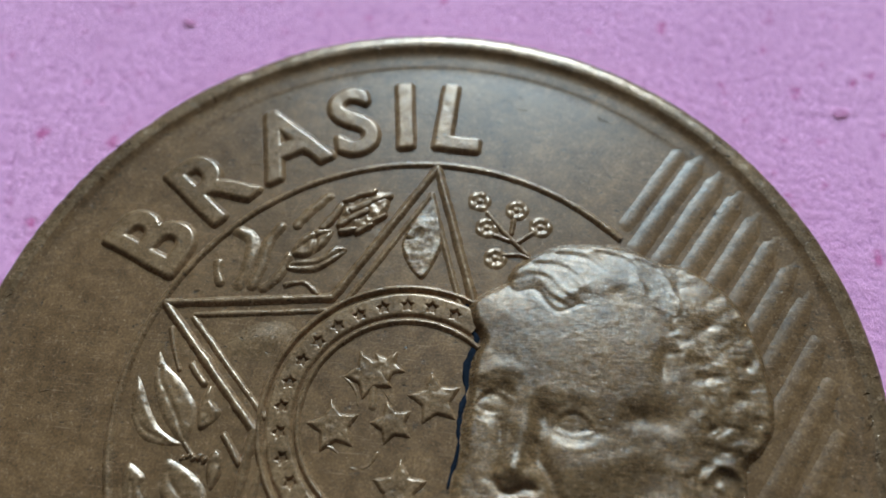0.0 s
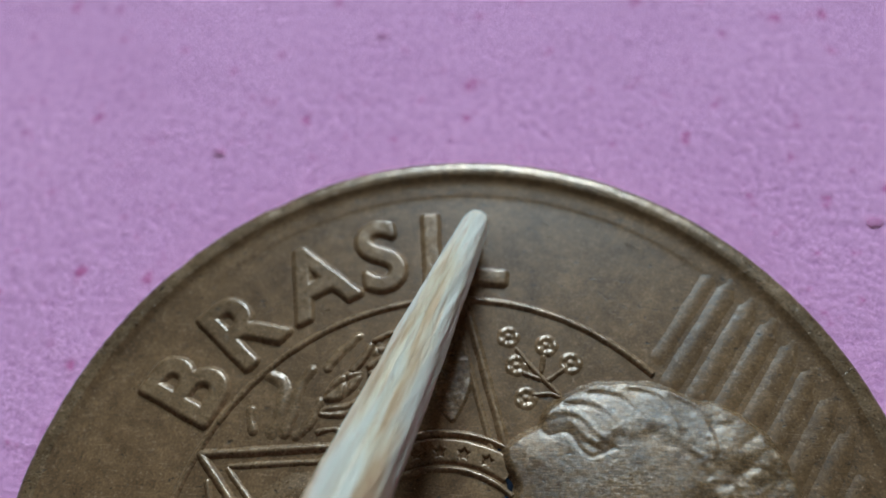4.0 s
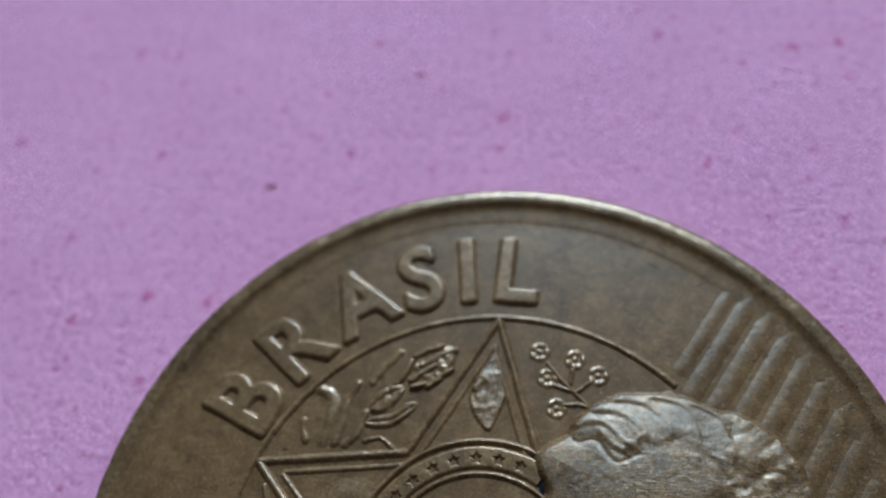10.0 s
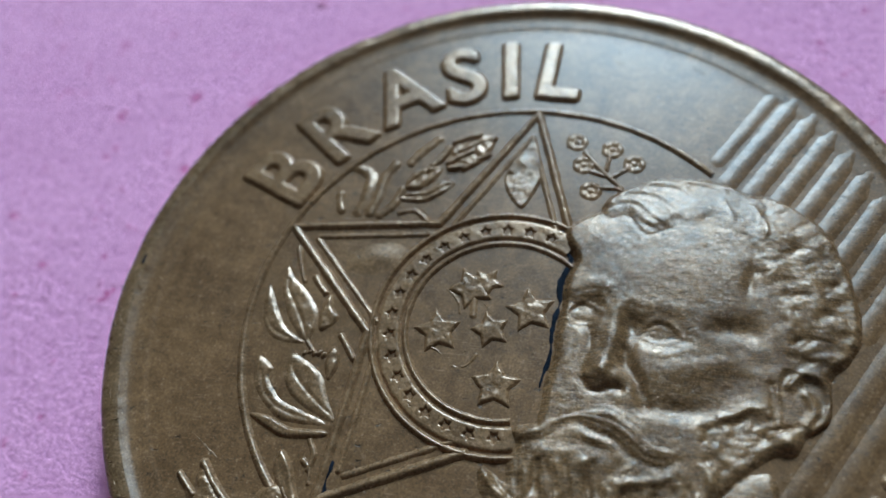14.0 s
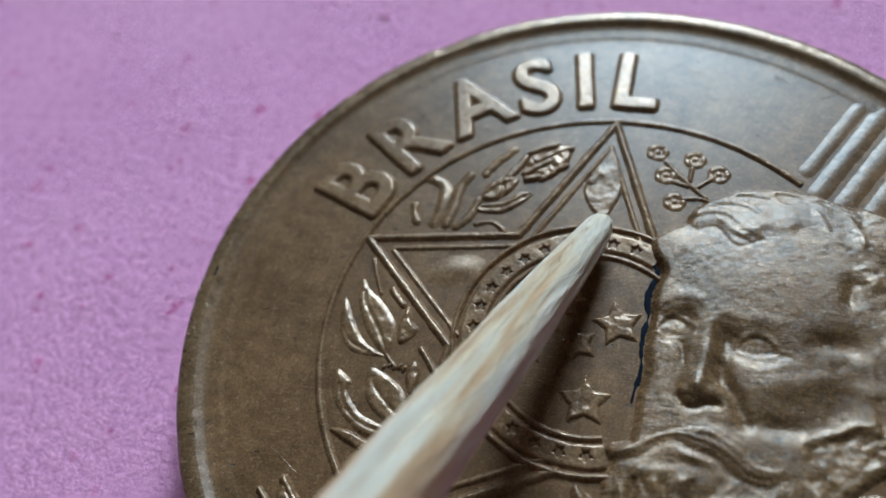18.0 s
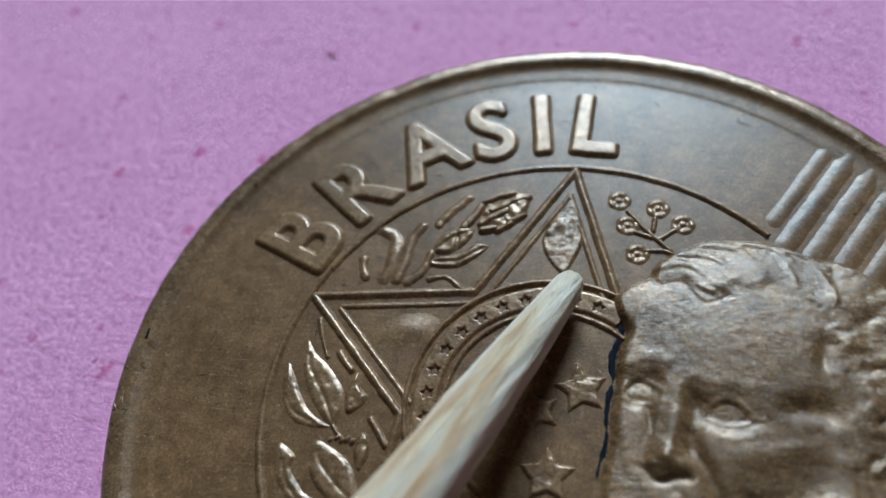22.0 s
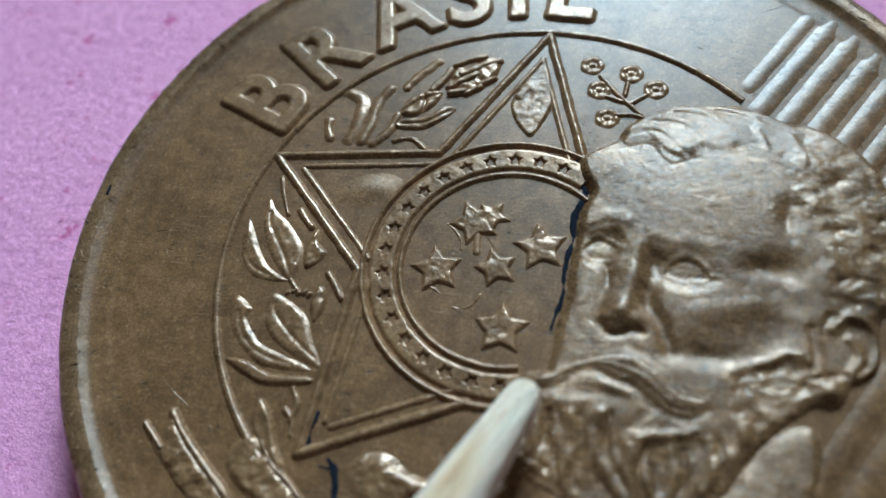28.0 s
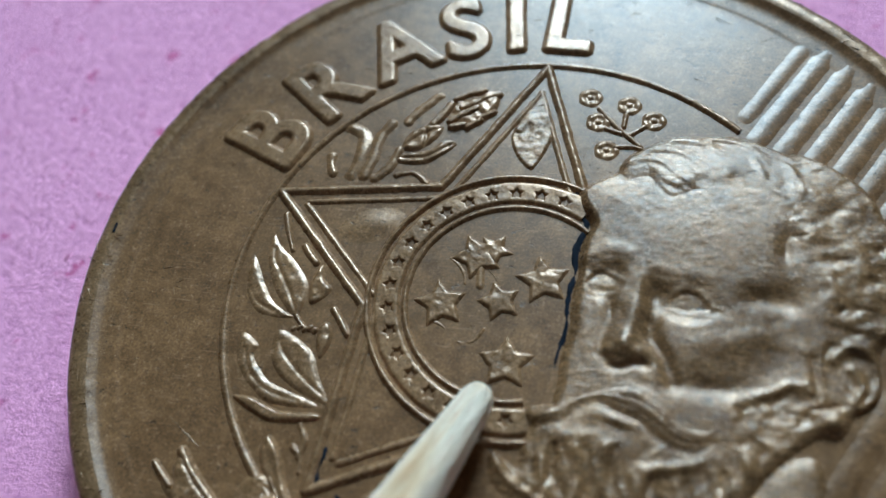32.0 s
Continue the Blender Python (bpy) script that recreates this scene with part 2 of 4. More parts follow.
def arc(name, c, r, a0, a1, half, height, parent, material=None, label="", flat=1.0, pits=()):
    """A struck circular line or band about c from angle a0 to a1."""
    u, v = np.meshgrid(np.radians(np.arange(a0, a1 + 0.1, 0.6 if not pits else 0.45)), np.arange(-half * 1.4, half * 1.4 + 0.001, 0.03), indexing="ij")
    x, y = c[0] + (r + v) * np.cos(u), c[1] + (r + v) * np.sin(u)
    inside = half - np.abs(v) + 0.025 * rough_noise(x * 3, y * 3)
    z = raised(inside, half * flat, height) + wear(x, y, inside, height)
    for px, py, pr in pits:
        z -= star_depth(x, y, px, py, pr, np.arctan2(py - c[1], px - c[0])) * 0.15
    return sheet(name, x, y, z, inside > -0.05, material or RAISED, parent, label)


def star_inside(x, y, cx, cy, r, turn, ratio=0.54):
    """Depth inside a five-pointed star (mm), negative outside, with straight roofs to its points."""
    ang = (np.arctan2(y - cy, x - cx) - turn) % (2 * np.pi / 5)
    ang = np.minimum(ang, 2 * np.pi / 5 - ang)
    rho = np.hypot(x - cx, y - cy)
    px, py = rho * np.cos(ang), rho * np.sin(ang)
    qx, qy = ratio * r * np.cos(np.pi / 5), ratio * r * np.sin(np.pi / 5)
    nx, ny = qy, r - qx
    k = np.hypot(nx, ny)
    return -((px - r) * nx + py * ny) / k


def star_depth(x, y, cx, cy, r, turn):
    return np.clip(star_inside(x, y, cx, cy, r, turn) / (0.3 * r), 0, 1)


def five_star(name, cx, cy, r, turn, height, parent, label=""):
    x, y = grid(cx - r * 1.15, cx + r * 1.15, cy - r * 1.15, cy + r * 1.15, 0.028)
    inside = star_inside(x, y, cx, cy, r, radians(turn)) + 0.02 * rough_noise(x * 4, y * 4) + 0.012
    z = raised(inside, 0.10, height) + np.where(inside > 0, 0.024 * rough_noise(x * 5, y * 5), 0)
    return sheet(name, x, y, z, inside > -0.05, RAISED, parent, label, smooth=True)


def curve(points, closed=False, per=6):
    """A smooth line through the given points (mm)."""
    p = np.array(points, float)
    n = len(p)
    out = []
    for k in range(n if closed else n - 1):
        q = [p[(k + j) % n] if closed else p[min(max(k + j, 0), n - 1)] for j in (-1, 0, 1, 2)]
        t = np.linspace(0, 1, per, endpoint=False)[:, None]
        out.append(0.5 * (2 * q[1] + (q[2] - q[0]) * t + (2 * q[0] - 5 * q[1] + 4 * q[2] - q[3]) * t**2 + (3 * q[1] - q[0] - 3 * q[2] + q[3]) * t**3))
    line = np.concatenate(out)
    return line if closed else np.vstack([line, p[-1]])


def gap(x, y, line):
    """Distance of each place from a line of points."""
    best = np.full(x.shape, 99.0)
    for a, b in zip(line, line[1:]):
        d = b - a
        t = np.clip(((x - a[0]) * d[0] + (y - a[1]) * d[1]) / max(d @ d, 1e-9), 0, 1)
        best = np.minimum(best, np.hypot(x - a[0] - t * d[0], y - a[1] - t * d[1]))
    return best


def depth_in(x, y, outline):
    """Depth inside a smooth closed outline, negative outside."""
    ring = curve(outline, True)
    ring = np.vstack([ring, ring[:1]])
    odd = np.zeros(x.shape, bool)
    for a, b in zip(ring, ring[1:]):
        if a[1] != b[1]:
            odd ^= ((a[1] > y) != (b[1] > y)) & (x < (b[0] - a[0]) * (y - a[1]) / (b[1] - a[1]) + a[0])
    d = gap(x, y, ring)
    return np.where(odd, d, -d)


def form(name, outline, height, soft, parent, grooves=(), crests=(), material=None, label="", rough=0.035, step=0.035):
    """A struck shape with a smooth outline (mm), cut by grooves and raised along crests."""
    lo, hi = np.min(outline, 0) - 0.15, np.max(outline, 0) + 0.15
    x, y = grid(lo[0], hi[0], lo[1], hi[1], step)
    inside = depth_in(x, y, outline) + 0.02 * rough_noise(x * 3, y * 3)
    z = raised(inside, soft * 0.7, height)
    cover = np.clip(inside / 0.1, 0, 1)
    for line in grooves:
        z = z - cover * 0.5 * height * np.exp(-((gap(x, y, curve(line)) / 0.055) ** 2))
    for line in crests:
        z = z + cover * 0.5 * height * np.exp(-((gap(x, y, curve(line)) / 0.13) ** 2))
    z = z + cover * rough * rough_noise(x * 3 + 5, y * 3)
    return sheet(name, x, y, z, inside > -0.06, material or RAISED, parent, label)


def track(name, points, half, height, parent, material=None, label="", wobble=0.015, step=0.03, soft=1.0, thin=0.0):
    """A struck line along a curve; thin narrows it towards its end."""
    line = curve(points)
    lo, hi = line.min(0) - half * 1.7, line.max(0) + half * 1.7
    x, y = grid(lo[0], hi[0], lo[1], hi[1], step)
    away = np.hypot(x - line[0][0], y - line[0][1]) / max(np.hypot(*(line[-1] - line[0])), 0.1)
    inside = half * (1 - thin * np.clip(away, 0, 1)) - gap(x, y, line) + wobble * rough_noise(x * 3, y * 3)
    return sheet(name, x, y, raised(inside, half * soft, height) + wear(x, y, inside, height), inside > -0.3 * half, material or RAISED, parent, label)


# ---- the room that closes the place: table height 0.75 m, the tabletop at z = 0 ----
def room():
    x0, x1, y0, y1, z0, z1 = -1.3, 1.3, -1.0, 1.0, -0.75, 1.65
    w = WIN
    for name, b in (("wall_south", (x0 - 0.1, x1 + 0.1, y0 - 0.1, y0, z0, z1)), ("wall_east", (x1, x1 + 0.1, y0, y1, z0, z1)),
                    ("wall_west", (x0 - 0.1, x0, y0, y1, z0, z1))):
        tagged(part(name, box(bmesh.new(), *b), WALL), "plain painted wall", "wall", kind="structure")
    bm = bmesh.new()
    for b in ((x0 - 0.1, w["x0"], z0, z1), (w["x1"], x1 + 0.1, z0, z1), (w["x0"], w["x1"], z0, w["z0"]), (w["x0"], w["x1"], w["z1"], z1)):
        box(bm, b[0], b[1], y1, y1 + 0.12, b[2], b[3])
    tagged(part("wall_north", bm, WALL), "plain painted wall with one window opening", "wall", kind="structure")
    # unseen ceiling added dark, in place of the phone that shades the coin
    tagged(part("ceiling", box(bmesh.new(), x0 - 0.1, x1 + 0.1, y0 - 0.1, y1 + 0.12, z1, z1 + 0.1), BLOCKER), "added unseen ceiling, dark to cut overhead light", "ceiling", kind="structure")
    tagged(part("floor", box(bmesh.new(), x0 - 0.1, x1 + 0.1, y0 - 0.1, y1 + 0.12, z0 - 0.1, z0), FLOOR), "dark wooden floor", "floor", kind="structure")
    f = 0.04
    for title, w in (("window_1", WIN),):
        win = tagged(new(title), "white-framed window open to the daylight", "window", kind="structure")
        for name, b in (("window_frame", (w["x0"], w["x0"] + f, y1 - 0.01, y1 + 0.03, w["z0"], w["z1"])),
                        ("window_frame", (w["x1"] - f, w["x1"], y1 - 0.01, y1 + 0.03, w["z0"], w["z1"])),
                        ("window_frame", (w["x0"] + f, w["x1"] - f, y1 - 0.01, y1 + 0.03, w["z1"] - f, w["z1"])),
                        ("window_sill", (w["x0"], w["x1"], y1 - 0.06, y1 + 0.03, w["z0"] - f, w["z0"]))):
            part(name, box(bmesh.new(), *b), FRAME, win)
    table = tagged(new("table"), "dark wooden table under the lilac paper", "table")
    table.location = (0, 0, -0.75)
    part("tabletop", box(bmesh.new(), -0.6, 0.6, -0.4, 0.4, 0.72, 0.7498), TABLE, table)
    for sx in (-0.55, 0.51):
        for sy in (-0.35, 0.31):
            part("leg", box(bmesh.new(), sx, sx + 0.04, sy, sy + 0.04, 0, 0.72), TABLE, table)


room()


# ---- lilac paper under the coin ----
def paper():
    x, y = np.meshgrid(np.linspace(-105, 105, 106), np.linspace(-148, 148, 149), indexing="ij")
    z = 0.05 * rough_noise(x * 0.08, y * 0.08)
    z = np.where(np.hypot(x, y) < 16, 0, z - 0.03)
    ob = sheet("paper", x, y, np.minimum(z, 0) - FACE, np.ones_like(x, bool), PAPER, None)
    tagged(ob, "lilac construction paper flecked with magenta fibres", "paper")
    thick = ob.modifiers.new("thickness", "SOLIDIFY")
    thick.thickness, thick.offset = 0.00012, -1
    spots = [(-10.2, 14.2, 0.30), (13.56, 11.57, 0.34), (-4.5, 20.4, 0.28), (-14.7, 0.0, 0.16)]
    for _ in range(60):
        px, py = RNG.uniform(-34, 34), RNG.uniform(-16, 46)
        if np.hypot(px, py) > 13.2:
            spots.append((px, py, RNG.uniform(0.05, 0.13)))
    bm = bmesh.new()
    for px, py, r in spots:
        m = Matrix.Translation((px * MM, py * MM, 0.00001)) @ Matrix.Rotation(RNG.uniform(0, 3), 4, "Z") @ Matrix.Diagonal((r * MM, r * MM * RNG.uniform(0.45, 0.9), 0.00003, 1))
        bmesh.ops.create_icosphere(bm, subdivisions=1, radius=1, matrix=m)
    tagged(part("flecking", bm, FLECK, ob), "dark magenta fibre flecks", kind="stuff")


paper()


# ---- the coin ----
coin = tagged(new("coin"), "worn bronze-coloured coin lying face up on lilac paper", "coin")


def coin_body():
    # turned profile: field, slope to the rim, rounded rim, edge, underside
    prof = [(0.02, 0), (3, 0), (6, 0), (9, 0), (10.8, 0), (11.06, 0.0), (11.12, 0.004), (11.18, 0.016), (11.26, 0.022), (11.5, 0.030), (11.66, 0.045), (11.76, 0.075), (11.85, 0.13), (11.945, 0.178),
            (12.02, 0.197), (12.1, 0.205), (12.2, 0.203), (12.3, 0.192), (12.38, 0.172), (12.44, 0.14), (12.49, 0.09), (12.53, 0.02), (12.545, -0.06), (12.55, -0.3), (12.55, -0.9), (12.55, -1.5), (12.5, -1.65), (12.4, -1.70), (0.02, -1.70)]
    r, z = np.array(prof).T
    a = np.linspace(0, 2 * np.pi, 721)
    x, y = np.outer(r, np.cos(a)), np.outer(r, np.sin(a))
    z = np.repeat(z[:, None], len(a), 1)
    rr = r[:, None] + 0 * z
    # dents and nicks in the rim
    nick = np.clip(value_noise(a * 16, a * 0 + 3.3) - 0.22, 0, 1)[None] * 0.35 + np.clip(value_noise(a * 60, a * 0 + 9.1), 0, 1)[None] * 0.05
    rimw = (np.exp(-((rr - 12.42) / 0.14) ** 2) + 0.4 * np.exp(-((rr - 12.15) / 0.12) ** 2)) * (z > -0.2)
    z = z - nick * rimw
    jag = (0.5 * value_noise(a * 45, a * 0 + 1.7) + 0.5 * value_noise(a * 120, a * 0 + 4.1))[None] * np.exp(-((rr - 11.95) / 0.10) ** 2)
    k = 1 - 0.006 * nick * rimw + 0.006 * jag * (z > -0.2)
    field = np.arange(len(r)) <= list(r).index(11.945)
    sheet("field", (x * k)[field], (y * k)[field], z[field], np.ones_like(z[field], bool), FIELD, coin, "flat dull bronze field")
    rim = np.arange(len(r)) >= list(r).index(11.945)
    sheet("rim", (x * k)[rim], (y * k)[rim], z[rim], np.ones_like(z[rim], bool), RIM, coin, "raised shiny rim with nicks")


coin_body()


def scratches():
    bm = bmesh.new()
    fixed = [(-8.0, -5.45, -32, 1.6), (-10.0, -0.9, 20, 0.5), (6.5, 8.6, 25, 0.7), (5.2, 9.3, 160, 0.6), (-0.7, -0.3, 310, 0.9)]
    for k in range(260):
        a, r = RNG.uniform(0, 6.28), RNG.uniform(8.2, 11.2) if k < 80 else RNG.uniform(11.85, 12.40)
        fixed.append((r * math.cos(a), r * math.sin(a), RNG.uniform(0, 180), RNG.uniform(0.08, 0.4)))
    for k in range(800):
        a, r = RNG.uniform(0, 6.28), 11.5 * RNG.uniform(0, 1) ** 0.5
        fixed.append((r * math.cos(a), r * math.sin(a), RNG.uniform(0, 180), RNG.uniform(0.03, 0.09)))
    for cx, cy, turn, length in fixed:
        m = Matrix.Translation((cx * MM, cy * MM, (FACE + (0.2 if math.hypot(cx, cy) > 11.5 else 0)) * MM)) @ Matrix.Rotation(radians(turn), 4, "Z") @ Matrix.Diagonal((length * MM, RNG.uniform(0.02, 0.035) * MM, 0.03 * MM, 1))
        bmesh.ops.create_icosphere(bm, subdivisions=1, radius=0.5, matrix=m)
    tagged(part("wear", bm, RIM, coin), "fine bright scratches and specks in the field", kind="stuff")


scratches()


def letter_depth(ch, u, v):
    """Depth (mm) inside the outline of a character of the built-in font at places u, v about its foot, negative outside."""
    text = bpy.data.curves.new("letter", "FONT")
    text.body, text.align_x, text.size = ch, "CENTER", 3.35
    holder = new("letter_source", text)
    bpy.context.view_layer.update()
    mesh = bpy.data.meshes.new_from_object(holder.evaluated_get(bpy.context.evaluated_depsgraph_get()))
    bpy.data.objects.remove(holder)
    pts = np.array([(p.co.x * 0.92, p.co.y * 1.04) for p in mesh.vertices])
    mesh.calc_loop_triangles()
    within, count, ends = np.zeros(u.shape, bool), {}, {}
    for tri in mesh.loop_triangles:
        a, b, c = (pts[k] for k in tri.vertices)
        side = [(q[0] - p[0]) * (v - p[1]) - (q[1] - p[1]) * (u - p[0]) for p, q in ((a, b), (b, c), (c, a))]
        within |= ((side[0] >= 0) & (side[1] >= 0) & (side[2] >= 0)) | ((side[0] <= 0) & (side[1] <= 0) & (side[2] <= 0))
        for p, q in ((a, b), (b, c), (c, a)):
            key = tuple(sorted((tuple(np.round(p, 4)), tuple(np.round(q, 4)))))
            count[key] = count.get(key, 0) + 1
            ends[key] = (p, q)
    dist = np.full(u.shape, 9.0)
    for key, times in count.items():
        if times == 1:
            p, q = ends[key]
            d = q - p
            t = np.clip(((u - p[0]) * d[0] + (v - p[1]) * d[1]) / max(d @ d, 1e-9), 0, 1)
            dist = np.minimum(dist, np.hypot(u - p[0] - t * d[0], v - p[1] - t * d[1]))
    bpy.data.meshes.remove(mesh)
    return np.where(within, dist, -dist)


LETTERS = (("B", -7.21, 3.40, 65.6), ("R", -6.10, 5.18, 50.3), ("A", -4.28, 6.77, 32.7), ("S", -2.51, 7.58, 18.5), ("I", -1.07, 7.88, 7.7), ("L", 0.41, 7.90, -3.3))


def letters():
    # each letter: foot of its middle line (mm), the turn of its upright from +y
    for ch, fx, fy, turn in LETTERS:
        u, v = grid(-1.6, 1.6, -0.3, 2.9, 0.03)
        t = radians(turn)
        x = fx + u * math.cos(t) - v * math.sin(t)
        y = fy + u * math.sin(t) + v * math.cos(t)
        inside = letter_depth(ch, u, v) + 0.20 + 0.03 * rough_noise(x * 3, y * 3)
        z = raised(inside, 0.18, 0.13) + np.where(inside > 0, 0.007 * rough_noise(x * 4 + 3, y * 4), 0)
        sheet("letter", x, y, z, inside > -0.06, RAISED, coin, "raised letter " + ch)


letters()

SEAL, RING = (0.04, -0.78), (-0.16, -0.92)


def seal():
    arc("seal_circle", SEAL, 8.01, 46, 229, 0.13, 0.09, coin, label="thin raised circle round the star")
    # double-lined star, the two points behind the portrait left out
    top, left, low = (0.0, 7.12), (-7.36, 1.92), (-4.40, -6.52)
    v1, v2, v3, v4 = (-2.6, 2.46), (-4.08, -1.52), (-0.62, -4.72), (1.52, 2.36)
    for a, b in ((top, v1), (v1, left), (left, v2), (v2, low), (low, v3), (v4, top)):
        d = np.subtract(b, a) / np.hypot(*np.subtract(b, a))
        nrm = np.array((-d[1], d[0]))
        ridge("star_edge", a, b, 0.15, 0.11, coin)
        near_a, near_b = (0.9 if p in (top, left, low) else 0.12 for p in (a, b))
        ridge("star_edge", np.array(a) + d * near_a + nrm * 0.40, np.array(b) - d * near_b + nrm * 0.40, 0.10, 0.065, coin)
    arc("ring_line", RING, 3.86, 55, 283, 0.11, 0.11, coin)
    arc("ring_line", RING, 2.84, 50, 283, 0.10, 0.09, coin)
    pits = []
    for k in range(18):
        ang = radians(70.5 + 12.0 * k)
        pits.append((RING[0] + 3.30 * math.cos(ang), RING[1] + 3.30 * math.sin(ang), 0.22))
    arc("ring_band", RING, 3.34, 58, 283, 0.37, 0.075, coin, flat=0.3, pits=pits, label="raised band with sunken stars")
    for cx, cy, r, turn in ((0.62, -0.30, 0.76, 103), (-0.08, -2.72, 0.76, 93), (-1.99, -1.25, 0.74, 104), (-0.46, -1.03, 0.62, 111),
                            (-1.24, 0.27, 0.74, 118), (-0.80, 0.51, 0.52, 62)):
        five_star("star", cx, cy, r, turn, 0.075, coin)
    ridge("star_edge", (-1.10, -0.08), (-1.04, -0.62), 0.12, 0.05, coin)
    track("crease", [(-2.25, -1.75), (-1.9, -1.85), (-1.6, -2.15), (-1.3, -2.3), (-0.95, -2.2), (-0.75, -1.85)], 0.04, 0.03, coin, wobble=0.06)
    track("crease", [(-1.95, 0.15), (-1.7, -0.05), (-1.5, -0.35), (-1.45, -0.6)], 0.035, 0.03, coin, wobble=0.06)
    # folded panels of the two points
    x, y = grid(-6.2, -3.2, -0.1, 2.3, 0.06)
    mound = np.exp(-(((x + 4.35) * 0.95 + (y - 1.0) * 0.3) / 0.75) ** 2 - (((y - 1.0) * 0.95 - (x + 4.35) * 0.3) / 0.42) ** 2)
    sheet("star_facet", x, y, 0.07 * mound - 0.012, mound > 0.17, RAISED, coin, "worn folded panel of the star")
    form("spearhead", [(-0.05, 6.02), (-0.36, 5.55), (-0.66, 5.0), (-0.82, 4.42), (-0.66, 3.82), (-0.30, 3.34), (-0.06, 3.25), (0.16, 3.7), (0.36, 4.3), (0.36, 4.9), (0.18, 5.5)], 0.07, 0.14, coin, material=PORTRAIT, rough=0.07)


seal()


def plants():
    # coffee sprig with its pod and grain head
    for pts, half in (([(-6.14, 3.34), (-6.06, 3.0), (-5.95, 2.72)], 0.15), ([(-5.72, 4.42), (-5.36, 4.20), (-5.22, 3.72), (-5.24, 3.2), (-5.38, 2.68)], 0.22), ([(-4.50, 4.66), (-4.77, 4.09), (-4.85, 3.3), (-4.98, 2.66)], 0.19),
                      ([(-4.10, 3.69), (-4.24, 3.1), (-4.65, 2.60)], 0.16), ([(-4.0, 2.78), (-3.48, 2.86), (-3.05, 2.52)], 0.10), ([(-4.02, 4.78), (-3.76, 5.22), (-3.25, 5.84)], 0.17)):
        track("leaf", pts, half, 0.075, coin, wobble=0.07, soft=1.0)
    form("pod", [(-4.05, 3.78), (-3.85, 4.37), (-3.34, 4.70), (-2.90, 4.63), (-3.08, 4.11), (-3.47, 3.74), (-3.83, 3.66)], 0.10, 0.22, coin, grooves=[[(-3.95, 3.85), (-3.5, 4.28), (-3.0, 4.55)], [(-3.4, 3.8), (-3.35, 4.2), (-3.5, 4.6)]])
    track("leaf", [(-3.24, 4.72), (-2.95, 5.2), (-2.80, 5.52)], 0.15, 0.10, coin, wobble=0.04, soft=0.7)
    form("leaf", [(-4.12, 3.22), (-3.34, 3.20), (-2.9, 3.44), (-2.40, 4.02), (-2.79, 4.15), (-3.2, 3.74), (-3.95, 3.55)], 0.10, 0.2, coin, grooves=[[(-3.95, 3.36), (-3.2, 3.48), (-2.5, 4.0)]])
    form("ear", [(-2.80, 4.70), (-2.78, 5.3), (-2.55, 5.8), (-2.0, 6.12), (-1.42, 6.06), (-1.34, 5.55), (-1.55, 5.05), (-2.0, 4.66), (-2.4, 4.55)], 0.05, 0.25, coin, rough=0.10)
    for a, b, half in (((-2.69, 5.70), (-2.25, 5.95), 0.13), ((-2.2, 5.96), (-1.83, 6.09), 0.12), ((-2.44, 5.42), (-1.95, 5.68), 0.15), ((-1.95, 5.72), (-1.39, 5.98), 0.14),
                       ((-2.74, 4.86), (-2.40, 5.12), 0.12), ((-2.35, 5.15), (-2.0, 5.40), 0.13), ((-2.18, 4.66), (-1.80, 4.95), 0.11), ((-1.85, 5.0), (-1.45, 5.28), 0.12), ((-2.70, 4.62), (-2.25, 4.75), 0.09)):
        ridge("grain", a, b, half, 0.12, coin, wobble=0.06, soft=0.8)
    # two tobacco sprigs
    form("leaf", [(-7.60, -0.28), (-7.56, -1.0), (-7.36, -1.61), (-6.92, -2.02), (-6.31, -2.12), (-5.84, -2.04), (-6.1, -1.96), (-6.60, -1.66), (-6.93, -1.25), (-7.30, -0.66)], 0.056, 0.22, coin,
         grooves=[[(-7.40, -1.3), (-7.0, -1.75), (-6.4, -1.98)]])
    form("leaf", [(-7.18, 0.46), (-7.16, -0.2), (-6.88, -0.93), (-6.49, -1.52), (-5.88, -2.06), (-5.74, -1.75), (-5.72, -1.23), (-5.90, -0.83), (-6.36, -0.32), (-6.86, 0.07)], 0.06, 0.24, coin,
         grooves=[[(-7.0, 0.0), (-6.88, -0.4), (-6.25, -1.28), (-5.9, -1.9)]])
    track("leaf", [(-6.98, 1.15), (-6.75, 0.55), (-6.48, -0.02)], 0.12, 0.09, coin, thin=0.4)
    track("leaf", [(-6.15, 0.15), (-5.95, -0.1), (-5.70, -0.35)], 0.12, 0.09, coin)
    form("leaf", [(-5.50, -0.40), (-5.70, -0.95), (-5.62, -1.55), (-5.42, -1.60), (-5.05, -1.15), (-5.30, -0.85)], 0.09, 0.2, coin, rough=0.06)
    form("leaf", [(-7.20, -2.62), (-7.20, -3.21), (-6.98, -3.67), (-6.43, -4.20), (-5.86, -4.50), (-4.73, -4.48), (-4.78, -4.34), (-5.64, -4.07), (-6.21, -3.85), (-6.72, -3.26), (-6.66, -2.95)], 0.056, 0.22, coin,
         grooves=[[(-6.98, -3.1), (-6.70, -3.7), (-6.1, -4.15), (-5.2, -4.35)]])
    form("leaf", [(-6.25, -2.46), (-6.26, -3.1), (-6.02, -3.58), (-5.57, -3.93), (-4.74, -4.29), (-4.40, -4.30), (-4.77, -3.69), (-5.12, -3.04), (-5.68, -2.64)], 0.06, 0.24, coin,
         grooves=[[(-6.08, -2.75), (-5.98, -3.0), (-5.39, -3.57), (-4.48, -4.2)]])
